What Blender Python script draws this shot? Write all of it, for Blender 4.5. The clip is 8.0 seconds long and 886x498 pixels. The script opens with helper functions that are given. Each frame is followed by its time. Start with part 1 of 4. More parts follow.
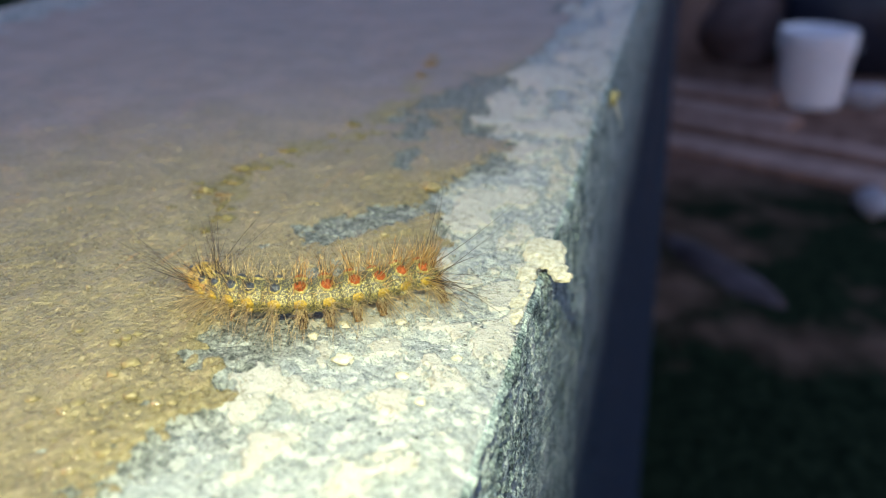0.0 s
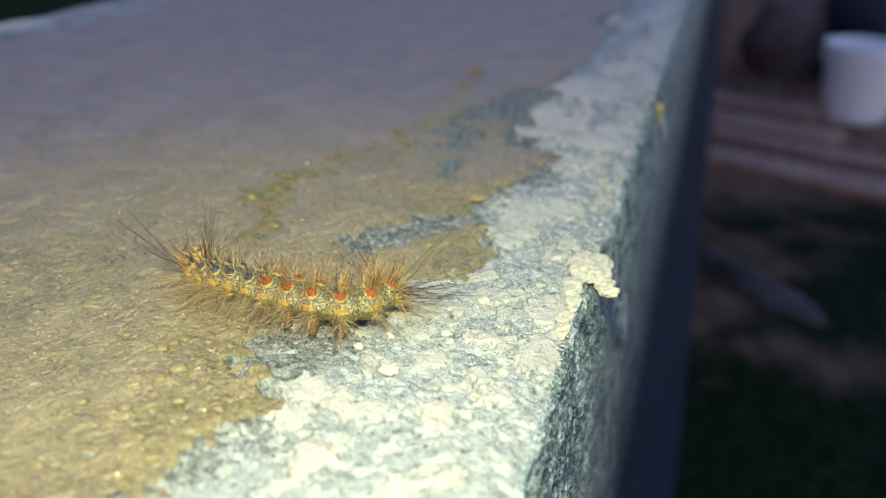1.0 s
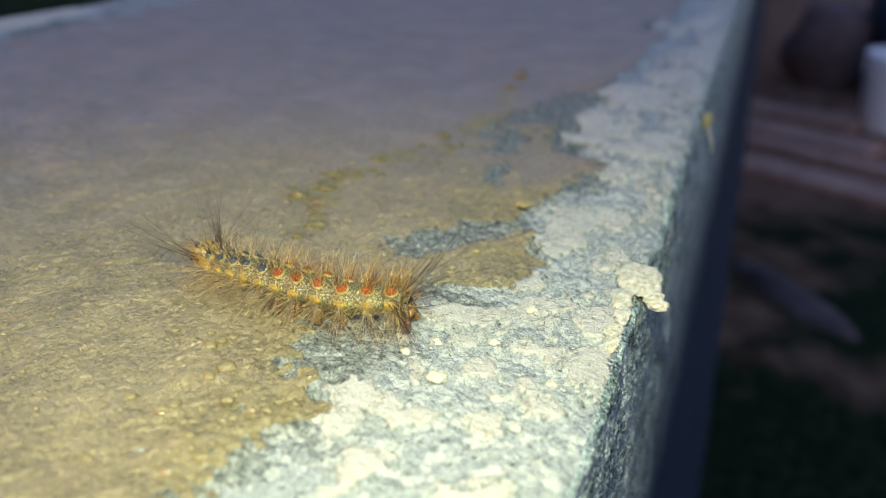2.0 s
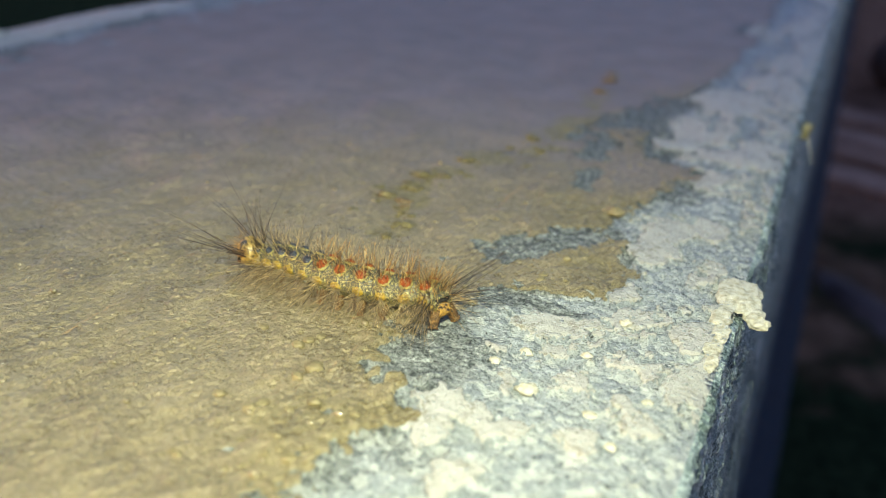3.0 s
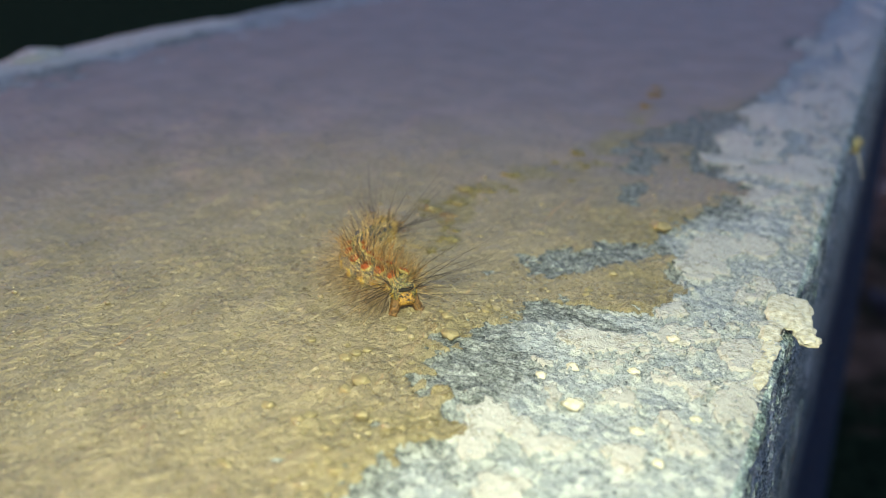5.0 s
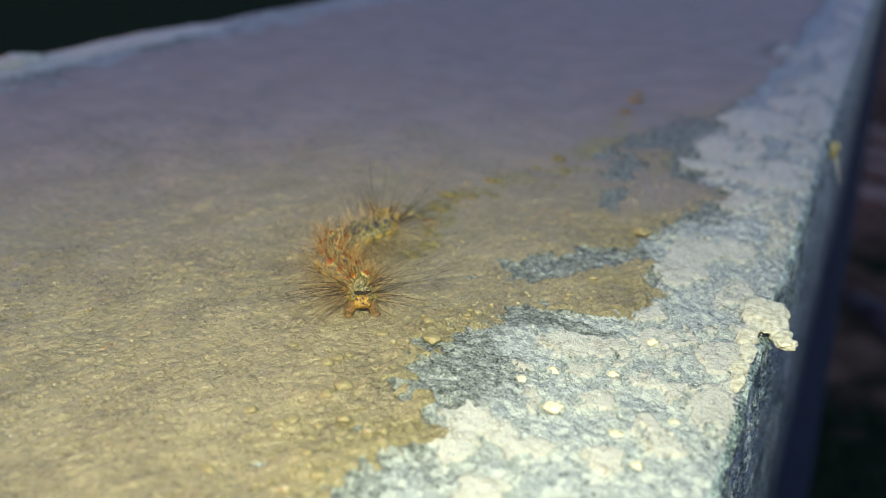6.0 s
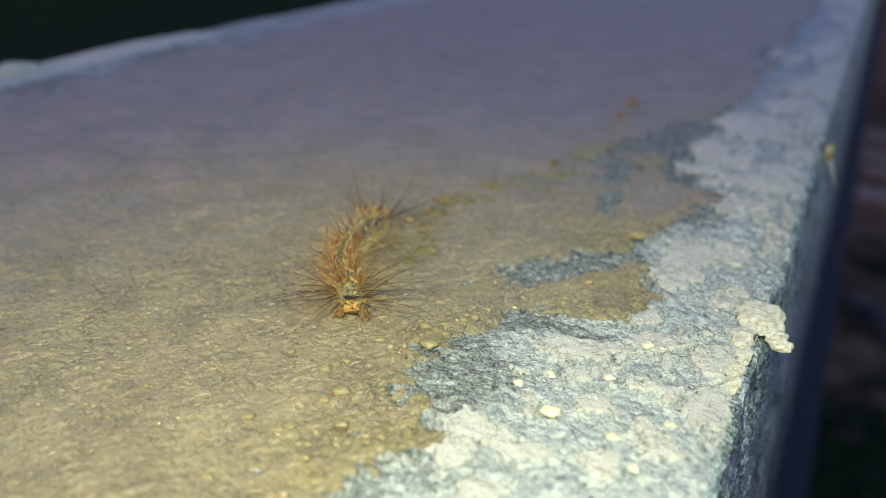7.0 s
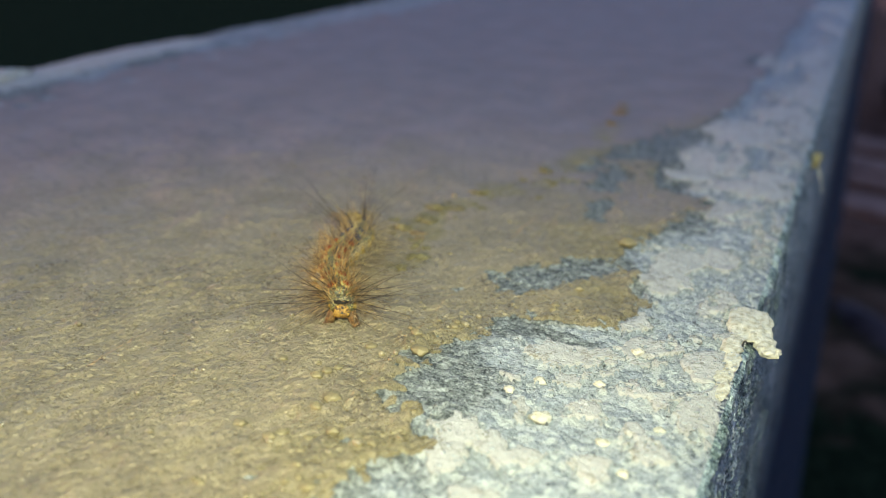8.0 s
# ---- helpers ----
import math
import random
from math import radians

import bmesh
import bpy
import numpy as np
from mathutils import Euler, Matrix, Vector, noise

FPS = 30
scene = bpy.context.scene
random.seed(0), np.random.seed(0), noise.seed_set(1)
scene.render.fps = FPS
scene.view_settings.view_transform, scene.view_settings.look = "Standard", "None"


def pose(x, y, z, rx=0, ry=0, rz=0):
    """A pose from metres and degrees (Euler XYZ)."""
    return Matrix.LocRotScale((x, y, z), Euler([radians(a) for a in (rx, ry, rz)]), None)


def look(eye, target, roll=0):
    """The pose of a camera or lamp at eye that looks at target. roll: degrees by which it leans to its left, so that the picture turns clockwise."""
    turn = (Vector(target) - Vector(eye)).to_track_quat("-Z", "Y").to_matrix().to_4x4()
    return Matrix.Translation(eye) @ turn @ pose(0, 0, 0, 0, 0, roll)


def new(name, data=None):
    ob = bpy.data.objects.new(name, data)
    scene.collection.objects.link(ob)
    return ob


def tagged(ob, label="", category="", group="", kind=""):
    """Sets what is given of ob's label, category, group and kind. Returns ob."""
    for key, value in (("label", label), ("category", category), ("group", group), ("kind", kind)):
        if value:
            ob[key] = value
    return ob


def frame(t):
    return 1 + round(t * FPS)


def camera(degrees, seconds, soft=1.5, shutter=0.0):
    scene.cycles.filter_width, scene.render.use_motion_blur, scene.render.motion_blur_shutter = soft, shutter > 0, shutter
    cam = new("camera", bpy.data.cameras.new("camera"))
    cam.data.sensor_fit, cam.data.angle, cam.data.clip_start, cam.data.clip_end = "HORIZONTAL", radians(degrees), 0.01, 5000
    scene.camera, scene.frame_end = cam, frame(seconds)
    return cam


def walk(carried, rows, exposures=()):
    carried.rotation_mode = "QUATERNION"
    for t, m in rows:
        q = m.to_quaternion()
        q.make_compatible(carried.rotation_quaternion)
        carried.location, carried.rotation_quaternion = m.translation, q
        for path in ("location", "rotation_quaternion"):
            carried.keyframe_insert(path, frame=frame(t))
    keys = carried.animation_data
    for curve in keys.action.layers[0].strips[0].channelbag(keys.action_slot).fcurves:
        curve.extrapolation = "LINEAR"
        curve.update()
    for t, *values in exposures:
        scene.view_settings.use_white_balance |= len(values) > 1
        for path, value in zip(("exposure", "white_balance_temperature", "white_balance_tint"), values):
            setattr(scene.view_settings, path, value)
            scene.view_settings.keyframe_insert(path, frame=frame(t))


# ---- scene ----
MM = 0.001

# ---- camera: a phone held a hand's width from the wall top ----
cam = camera(53.0, 8.0, 0.4)
cam.data.dof.use_dof = True
cam.data.dof.focus_distance = 0.142
cam.data.dof.aperture_fstop = 14.5
EYES = [
    (0.0, (18.0, -126.4, 68.7), (-16.0, 5.9, 6.7), -0.03),
    (0.5, (17.0, -126.4, 69.0), (-19.5, 5.5, 7.6), 0.05),
    (1.0, (15.9, -126.1, 68.8), (-23.9, 5.1, 8.2), 0.12),
    (1.5, (14.4, -126.5, 69.9), (-26.5, 4.4, 9.3), 0.98),
    (3.0, (7.2, -123.7, 69.0), (-47.8, 1.6, 7.5), 1.82),
    (3.5, (6.6, -125.1, 69.7), (-52.6, -1.0, 9.7), 1.76),
    (4.0, (7.0, -125.0, 69.3), (-54.3, -1.5, 10.2), 1.00),
    (4.2, (6.5, -124.5, 69.1), (-56.0, -1.7, 9.8), 0.89),
    (5.5, (7.2, -124.9, 69.4), (-53.5, -1.2, 10.1), 0.98),
    (6.0, (7.8, -125.4, 69.8), (-51.8, -0.9, 11.2), 1.11),
    (6.5, (8.4, -125.8, 69.7), (-50.6, -0.5, 11.9), 0.80),
    (7.0, (8.2, -125.7, 70.0), (-51.2, -0.7, 12.2), 0.70),
    (7.5, (8.8, -126.0, 70.0), (-50.6, -0.6, 13.0), 0.71),
    (8.0, (8.5, -126.4, 70.5), (-49.7, -0.4, 13.7), 0.96),
]
EYE_ROWS = [(t, look(Vector(e) * MM, Vector(a) * MM, r)) for t, e, a, r in EYES]
walk(cam, EYE_ROWS, [(0.0, 0.20, 6760, 8), (1.5, 0.16, 6760, 8), (3.0, 0.0, 6650, 9), (5.5, 0.0, 6550, 10), (8.0, 0.0, 6500, 10)])

# ---- light: dusk sky, and the phone's own torch further down ----
TORCH = 10700.0
world = bpy.data.worlds.new("dusk")
scene.world = world
world.use_nodes = True
wn = world.node_tree
wn.nodes.clear()
sky = wn.nodes.new("ShaderNodeTexSky")
sky.sky_type, sky.sun_disc = "NISHITA", False
sky.sun_elevation, sky.sun_rotation = radians(1.5), radians(236)
sky.air_density, sky.dust_density, sky.ozone_density = 1.0, 0.6, 3.0
bg = wn.nodes.new("ShaderNodeBackground")
bg.inputs["Strength"].default_value = 1.28
wo = wn.nodes.new("ShaderNodeOutputWorld")
tint = wn.nodes.new("ShaderNodeMix")
tint.data_type, tint.blend_type = "RGBA", "MULTIPLY"
tint.inputs[0].default_value = 1.0
tint.inputs[7].default_value = (1.56, 1.0, 0.98, 1)
wn.links.new(sky.outputs[0], tint.inputs[6])
wn.links.new(tint.outputs[2], bg.inputs[0])
wn.links.new(bg.outputs[0], wo.inputs[0])

# ---- plan, in metres: wall top at z = 0, outer edge at x = 0, wall along y ----
WIDTH, GROUND, BATTER = 0.297, -0.70, 0.050


# ---- materials ----
class Mat:
    """A small node builder round one material."""

    def __init__(self, name, rough=0.7, spec=0.4):
        self.m = bpy.data.materials.new(name)
        self.m.use_nodes = True
        self.t = self.m.node_tree
        self.b = self.t.nodes["Principled BSDF"]
        self.b.inputs["Roughness"].default_value = rough
        self.b.inputs["Specular IOR Level"].default_value = spec
        self.tc = self.t.nodes.new("ShaderNodeTexCoord")

    def node(self, kind, **inputs):
        n = self.t.nodes.new("ShaderNode" + kind)
        for k, v in inputs.items():
            self.put(n.inputs[k.replace("_", " ")], v)
        return n

    def put(self, socket, v):
        if isinstance(v, bpy.types.NodeSocket):
            self.t.links.new(v, socket)
        else:
            socket.default_value = v

    def noise(self, scale, detail=4.0, rough=0.55, space="Object", distort=0.0):
        n = self.node("TexNoise", Scale=scale, Detail=detail, Roughness=rough, Distortion=distort)
        self.put(n.inputs["Vector"], self.tc.outputs[space])
        return n.outputs["Fac"]

    def cells(self, scale, feature="F1", space="Object"):
        n = self.node("TexVoronoi", Scale=scale)
        n.feature = feature
        self.put(n.inputs["Vector"], self.tc.outputs[space])
        return n.outputs["Distance"]

    def ramp(self, fac, *stops):
        n = self.node("ValToRGB")
        e = n.color_ramp.elements
        while len(e) < len(stops):
            e.new(0.5)
        for el, (p, c) in zip(e, stops):
            el.position = p
            el.color = (*c, 1) if not isinstance(c, float) else (c, c, c, 1)
        self.put(n.inputs[0], fac)
        return n.outputs[0]

    def mix(self, fac, a, b):
        n = self.t.nodes.new("ShaderNodeMix")
        n.data_type = "RGBA"
        self.put(n.inputs[0], fac)
        for i, v in ((6, a), (7, b)):
            self.put(n.inputs[i], (*v, 1) if isinstance(v, tuple) and len(v) == 3 else v)
        return n.outputs[2]

    def math(self, op, a, b=0.0, clamp=False):
        n = self.t.nodes.new("ShaderNodeMath")
        n.operation, n.use_clamp = op, clamp
        self.put(n.inputs[0], a)
        self.put(n.inputs[1], b)
        return n.outputs[0]

    def attr(self, name):
        n = self.t.nodes.new("ShaderNodeAttribute")
        n.attribute_name = name
        return n.outputs["Fac"]

    def axis(self, which, space="Object"):
        n = self.node("SeparateXYZ")
        self.put(n.inputs[0], self.tc.outputs[space])
        return n.outputs[which]

    def random(self):
        return self.t.nodes.new("ShaderNodeObjectInfo").outputs["Random"]

    def bump(self, height, distance, strength=1.0, after=None):
        n = self.node("Bump", Height=height, Distance=distance, Strength=strength)
        if after is not None:
            self.put(n.inputs["Normal"], after)
        return n.outputs[0]

    def done(self, colour, rough=None, normal=None):
        self.put(self.b.inputs["Base Color"], (*colour, 1) if isinstance(colour, tuple) else colour)
        if rough is not None:
            self.put(self.b.inputs["Roughness"], rough)
        if normal is not None:
            self.put(self.b.inputs["Normal"], normal)
        return self.m


def wall_material():
    k = Mat("weathered_stone", 0.8, 0.35)
    film_a, crust_a, ochre_a, dust_a = k.attr("film"), k.attr("crust"), k.attr("ochre"), k.attr("dust")
    fine, mid, tiny = k.noise(2300, 4, 0.62), k.noise(640, 5, 0.6), k.noise(5200, 2)
    broad = k.noise(60, 3)
    wob = k.math("MULTIPLY", k.math("SUBTRACT", k.noise(1300, 5, 0.6), 0.5), 1.1)
    # bare blue-grey stone: rounded granules with dark gaps
    warp = k.node("TexNoise", Scale=900.0, Detail=2.0)
    k.put(warp.inputs["Vector"], k.tc.outputs["Object"])
    shift = k.t.nodes.new("ShaderNodeVectorMath")
    shift.operation = "MULTIPLY_ADD"
    k.put(shift.inputs[0], warp.outputs["Color"])
    shift.inputs[1].default_value = (0.0009, 0.0009, 0.0009)
    k.put(shift.inputs[2], k.tc.outputs["Object"])

    def granules(scale):
        n = k.node("TexVoronoi", Scale=scale)
        k.put(n.inputs["Vector"], shift.outputs[0])
        tone = k.node("SeparateColor")
        k.put(tone.inputs[0], n.outputs["Color"])
        return n.outputs["Distance"], tone.outputs[0]

    gap, tone = granules(1500.0)
    gap2, tone2 = granules(640.0)
    mixed = k.math("ADD", k.math("MULTIPLY", fine, 0.45), k.math("MULTIPLY", k.math("ADD", k.math("MULTIPLY", tone, 0.16), mid), 0.48))
    dark = k.ramp(mixed, (0.375, (0.014, 0.019, 0.021)), (0.46, (0.090, 0.100, 0.094)), (0.54, (0.180, 0.194, 0.182)), (0.64, (0.34, 0.366, 0.34)))
    light = k.ramp(mixed, (0.37, (0.115, 0.128, 0.132)), (0.43, (0.188, 0.213, 0.222)), (0.52, (0.255, 0.282, 0.293)), (0.62, (0.360, 0.386, 0.392)))
    stone = k.mix(k.ramp(k.math("ADD", dust_a, wob), (0.2, 0.0), (0.8, 1.0)), dark, light)
    stone = k.mix(k.math("MULTIPLY", k.ramp(gap, (0.62, 0.0), (0.95, 0.75)), k.ramp(dust_a, (0.2, 0.9), (0.8, 0.16))), stone, (0.025, 0.03, 0.03))
    stone = k.mix(k.math("MULTIPLY", k.ramp(tone2, (0.72, 0.0), (0.84, 0.7)), k.ramp(dust_a, (0.0, 0.28), (0.7, 1.0))), stone, (0.42, 0.44, 0.41))
    # cracked cream crust
    pale = k.ramp(k.math("ADD", k.math("MULTIPLY", mid, 0.6), k.math("MULTIPLY", tiny, 0.4)),
                  (0.31, (0.27, 0.262, 0.225)), (0.42, (0.335, 0.331, 0.296)), (0.60, (0.384, 0.380, 0.347)), (0.75, (0.372, 0.359, 0.307)))
    crack = k.node("TexVoronoi", Scale=210.0)
    crack.feature = "DISTANCE_TO_EDGE"
    bent = k.t.nodes.new("ShaderNodeVectorMath")
    bent.operation = "MULTIPLY_ADD"
    k.put(bent.inputs[0], warp.outputs["Color"])
    bent.inputs[1].default_value = (0.004, 0.004, 0.004)
    k.put(bent.inputs[2], k.tc.outputs["Object"])
    k.put(crack.inputs["Vector"], bent.outputs[0])
    cracks = k.math("MULTIPLY", k.ramp(crack.outputs["Distance"], (0.015, 1.0), (0.05, 0.0)), k.ramp(k.noise(300, 2), (0.46, 0.0), (0.56, 0.75)))
    pale = k.mix(cracks, pale, (0.16, 0.145, 0.10))
    cr = k.ramp(k.math("ADD", crust_a, k.math("MULTIPLY", wob, 0.35)), (0.53, 0.0), (0.565, 1.0))
    # dried mud film: pinkish tan near, torch falloff painted as grey farther off
    tan = k.ramp(k.math("ADD", k.math("MULTIPLY", k.noise(900, 4), 0.4), k.math("MULTIPLY", broad, 0.6)),
                 (0.32, (0.204, 0.164, 0.091)), (0.5, (0.238, 0.194, 0.110)), (0.68, (0.268, 0.221, 0.129)))
    drab = k.ramp(broad, (0.35, (0.172, 0.140, 0.130)), (0.65, (0.210, 0.172, 0.161)))
    # colour fade away from the torch, towards tones lit by sky alone
    skylit = k.ramp(k.math("ADD", k.math("ADD", k.axis(1), k.math("MULTIPLY", k.math("MAXIMUM", k.math("SUBTRACT", -0.085, k.axis(0)), 0.0), 0.9)), k.math("MULTIPLY", k.math("SUBTRACT", broad, 0.5), 0.08)), (0.0, 0.0), (0.13, 1.0))
    near = k.math("SUBTRACT", 1.0, skylit)
    tan = k.mix(skylit, tan, drab)
    yellow = k.ramp(k.noise(620, 5), (0.3, (0.120, 0.097, 0.040)), (0.46, (0.182, 0.150, 0.070)), (0.62, (0.230, 0.193, 0.096)), (0.78, (0.31, 0.268, 0.145)))
    fl = k.ramp(k.math("ADD", film_a, k.math("MULTIPLY", wob, 0.7)), (0.44, 0.0), (0.56, 1.0))
    oc = k.ramp(k.math("ADD", ochre_a, wob), (0.25, 0.0), (0.9, 1.0))
    turn = k.node("Mapping", Rotation=(0.0, 0.0, radians(-60)))
    k.put(turn.inputs["Vector"], k.tc.outputs["Object"])
    squeeze = k.node("Mapping", Scale=(0.8, 1.5, 1.0))
    k.put(squeeze.inputs["Vector"], turn.outputs[0])

    def folded(scale, detail, distort):
        n = k.node("TexNoise", Scale=scale, Detail=detail, Roughness=0.55, Distortion=distort)
        k.put(n.inputs["Vector"], squeeze.outputs[0])
        return n.outputs["Fac"], k.math("ABSOLUTE", k.math("SUBTRACT", k.math("MULTIPLY", n.outputs["Fac"], 2.0), 1.0))

    n1, r1 = folded(1050.0, 3.0, 0.5)
    n2, r2 = folded(420.0, 3.0, 0.4)
    crease = k.math("MINIMUM", r1, k.math("ADD", r2, 0.02))
    # shade in the creases, painted into the film colour as dark lines
    line = k.math("MULTIPLY", k.ramp(crease, (0.0, 1.0), (0.11, 0.0)), k.ramp(k.noise(110, 3), (0.42, 0.10), (0.64, 1.0)))
    skin = k.mix(oc, tan, yellow)
    skin = k.mix(k.math("MULTIPLY", line, k.math("ADD", k.math("MULTIPLY", near, 0.85), 0.05)), skin, (0.075, 0.060, 0.040))
    skin = k.mix(k.math("MULTIPLY", k.ramp(k.noise(150, 3), (0.60, 0.0), (0.74, 0.2)), near), skin, (0.33, 0.28, 0.13))
    skin = k.mix(k.math("MULTIPLY", k.ramp(k.noise(190, 2, space="Generated"), (0.70, 0.0), (0.76, 0.5)), near), skin, (0.42, 0.24, 0.10))
    col = k.mix(fl, k.mix(cr, stone, pale), skin)
    rough = k.mix(fl, (0.85, 0.85, 0.85), k.mix(skylit, k.ramp(mid, (0.40, 0.18), (0.60, 0.55)), (0.72, 0.72, 0.72)))
    pits = k.ramp(k.noise(430, 4, 0.7), (0.645, 0.0), (0.675, 0.9))
    col = k.mix(k.math("MULTIPLY", pits, k.math("SUBTRACT", 1.0, k.math("MAXIMUM", fl, k.math("MULTIPLY", cr, 0.55)))), col, (0.02, 0.022, 0.022))
    k.put(k.b.inputs["Specular IOR Level"], k.mix(fl, (0.3, 0.3, 0.3), k.mix(skylit, (0.6, 0.6, 0.6), (0.34, 0.34, 0.34))))
    relief = k.math("ADD", k.math("ADD", k.math("MULTIPLY", k.math("MINIMUM", crease, 0.16), 1.7), k.math("MULTIPLY", k.math("ADD", n1, n2), 0.22)), k.math("MULTIPLY", k.noise(1500, 3, 0.6), 0.6))
    clods = k.math("SUBTRACT", k.math("ADD", k.math("MULTIPLY", mid, k.math("SUBTRACT", 1.0, k.math("MULTIPLY", cr, 0.6))), k.math("MULTIPLY", cr, 0.75)), k.math("MULTIPLY", k.math("MULTIPLY", gap2, 0.28), k.math("SUBTRACT", 1.0, cr)))
    n = k.bump(k.mix(fl, k.math("MULTIPLY", clods, 0.7), k.math("MULTIPLY", relief, k.math("ADD", 0.08, k.math("MULTIPLY", near, 0.36)))), 0.0013, 1.0)
    stony = k.math("SUBTRACT", 1.0, k.math("MAXIMUM", fl, k.math("MULTIPLY", cr, 0.8)))
    n = k.bump(k.math("MULTIPLY", stony, k.math("SUBTRACT", 1.0, gap)), 0.00045, 0.45, n)
    n = k.bump(k.math("MULTIPLY", fine, k.math("SUBTRACT", 1.0, k.math("MULTIPLY", fl, k.math("ADD", 0.5, k.math("MULTIPLY", skylit, 0.4))))), 0.00032, 1.0, n)
    return k.done(col, rough, n)


def side_material():
    k = Mat("rough_wall_face", 0.9, 0.12)
    fine, mid = k.noise(1900, 4, 0.65), k.noise(160, 4)
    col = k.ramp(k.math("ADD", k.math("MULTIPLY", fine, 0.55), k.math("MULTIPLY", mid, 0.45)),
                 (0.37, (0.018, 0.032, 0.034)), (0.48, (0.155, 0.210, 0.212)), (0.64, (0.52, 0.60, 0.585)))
    # the face turns dark navy with depth below the wall top
    depth_tone = k.ramp(k.math("ADD", k.math("MULTIPLY", k.axis(2), -1.0), k.math("MULTIPLY", mid, 0.05)), (0.045, 0.0), (0.125, 1.0))
    col = k.mix(depth_tone, col, k.ramp(mid, (0.3, (0.005, 0.014, 0.030)), (0.7, (0.012, 0.028, 0.056))))
    n = k.bump(k.noise(700, 4), 0.0014, 1.0)
    return k.done(col, None, k.bump(fine, 0.0004, 0.9, n))


def crumb_material(name, lo, mid, hi, rough=0.85):
    k = Mat(name, rough, 0.3)
    col = k.ramp(k.noise(900, 5), (0.3, lo), (0.5, mid), (0.72, hi))
    n = k.bump(k.noise(1400, 4), 0.0004, 0.8)
    return k.done(col, None, n)


def simple_material(name, lo, hi, scale, rough=0.7, bump=0.0, spec=0.3):
    k = Mat(name, rough, spec)
    f = k.noise(scale, 5)
    col = k.ramp(f, (0.3, lo), (0.7, hi))
    return k.done(col, None, k.bump(f, bump) if bump else None)


def skin_material():
    k = Mat("mottled_skin", 0.5, 0.4)
    up = k.axis(2)
    veins = k.noise(3300, 2, 0.5, distort=1.6)
    lift = k.math("MULTIPLY", k.math("MAXIMUM", up, -0.0012), 16.0)
    black = k.ramp(k.math("ADD", veins, lift), (0.46, 0.0), (0.482, 1.0))
    skin = k.ramp(k.noise(500, 4), (0.3, (0.19, 0.154, 0.038)), (0.55, (0.30, 0.255, 0.080)), (0.8, (0.33, 0.29, 0.135)))
    dark = k.ramp(veins, (0.4, (0.012, 0.013, 0.012)), (0.7, (0.06, 0.06, 0.045)))
    col = k.mix(k.math("MULTIPLY", black, 0.97), skin, dark)
    n = k.bump(k.cells(2200), 0.0003, 0.5)
    return k.done(col, None, n)


def head_material():
    k = Mat("yellow_head_shell", 0.4, 0.5)
    spots = k.noise(1500, 3, 0.6)
    col = k.ramp(spots, (0.38, (0.020, 0.015, 0.008)), (0.44, (0.20, 0.125, 0.025)), (0.64, (0.34, 0.235, 0.062)))
    return k.done(col, None, k.bump(k.noise(2500, 3), 0.0002, 0.5))


def hair_material(name, colour, rough=0.45, glow=0.25):
    k = Mat(name, rough, 0.5)
    k.b.inputs["Subsurface Weight"].default_value = 0.0
    k.b.inputs["Transmission Weight"].default_value = glow
    lo = tuple(c * 0.5 for c in colour)
    return k.done(k.ramp(k.noise(900, 2), (0.36, lo), (0.56, colour), (0.68, tuple(min(1.0, c * 1.5) for c in colour))))


def ground_material():
    k = Mat("soil_and_turf", 1.0, 0.0)
    yard = k.math("MULTIPLY", k.math("GREATER_THAN", k.axis(0), 0.0), k.ramp(k.math("ADD", k.math("MULTIPLY", k.axis(1), 0.25), k.math("MULTIPLY", k.noise(1.7, 4), 0.25)), (0.60, 0.0), (0.68, 1.0)))
    patch = k.math("MAXIMUM", yard, k.math("MULTIPLY", k.math("GREATER_THAN", k.axis(0), 0.0), k.ramp(k.noise(2.2, 5, 0.6), (0.47, 0.0), (0.58, 0.55))))
    soil = k.ramp(k.noise(14, 6), (0.3, (0.12, 0.060, 0.044)), (0.7, (0.31, 0.175, 0.13)))
    turf = k.ramp(k.noise(60, 6), (0.3, (0.004, 0.008, 0.005)), (0.7, (0.027, 0.038, 0.020)))
    return k.done(k.mix(patch, turf, soil), None, k.bump(k.noise(40, 6), 0.02))


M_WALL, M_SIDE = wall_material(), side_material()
M_CREAM = crumb_material("cream_mortar", (0.26, 0.238, 0.155), (0.42, 0.40, 0.305), (0.53, 0.515, 0.42))
M_OCHRE = crumb_material("ochre_grain", (0.085, 0.070, 0.026), (0.140, 0.117, 0.047), (0.22, 0.19, 0.085), 0.5)
M_MOSS = crumb_material("dull_yellow_moss", (0.15, 0.13, 0.055), (0.25, 0.225, 0.11), (0.36, 0.33, 0.19))
M_GRIT = crumb_material("pale_grit", (0.15, 0.165, 0.165), (0.29, 0.31, 0.30), (0.42, 0.425, 0.40))


def amber_material():
    k = Mat("amber_bead", 0.42, 0.4)
    col = k.ramp(k.noise(700, 3), (0.3, (0.13, 0.106, 0.048)), (0.6, (0.195, 0.162, 0.078)), (0.8, (0.27, 0.23, 0.12)))
    return k.done(col, None, k.bump(k.noise(1500, 3), 0.0003, 0.8))


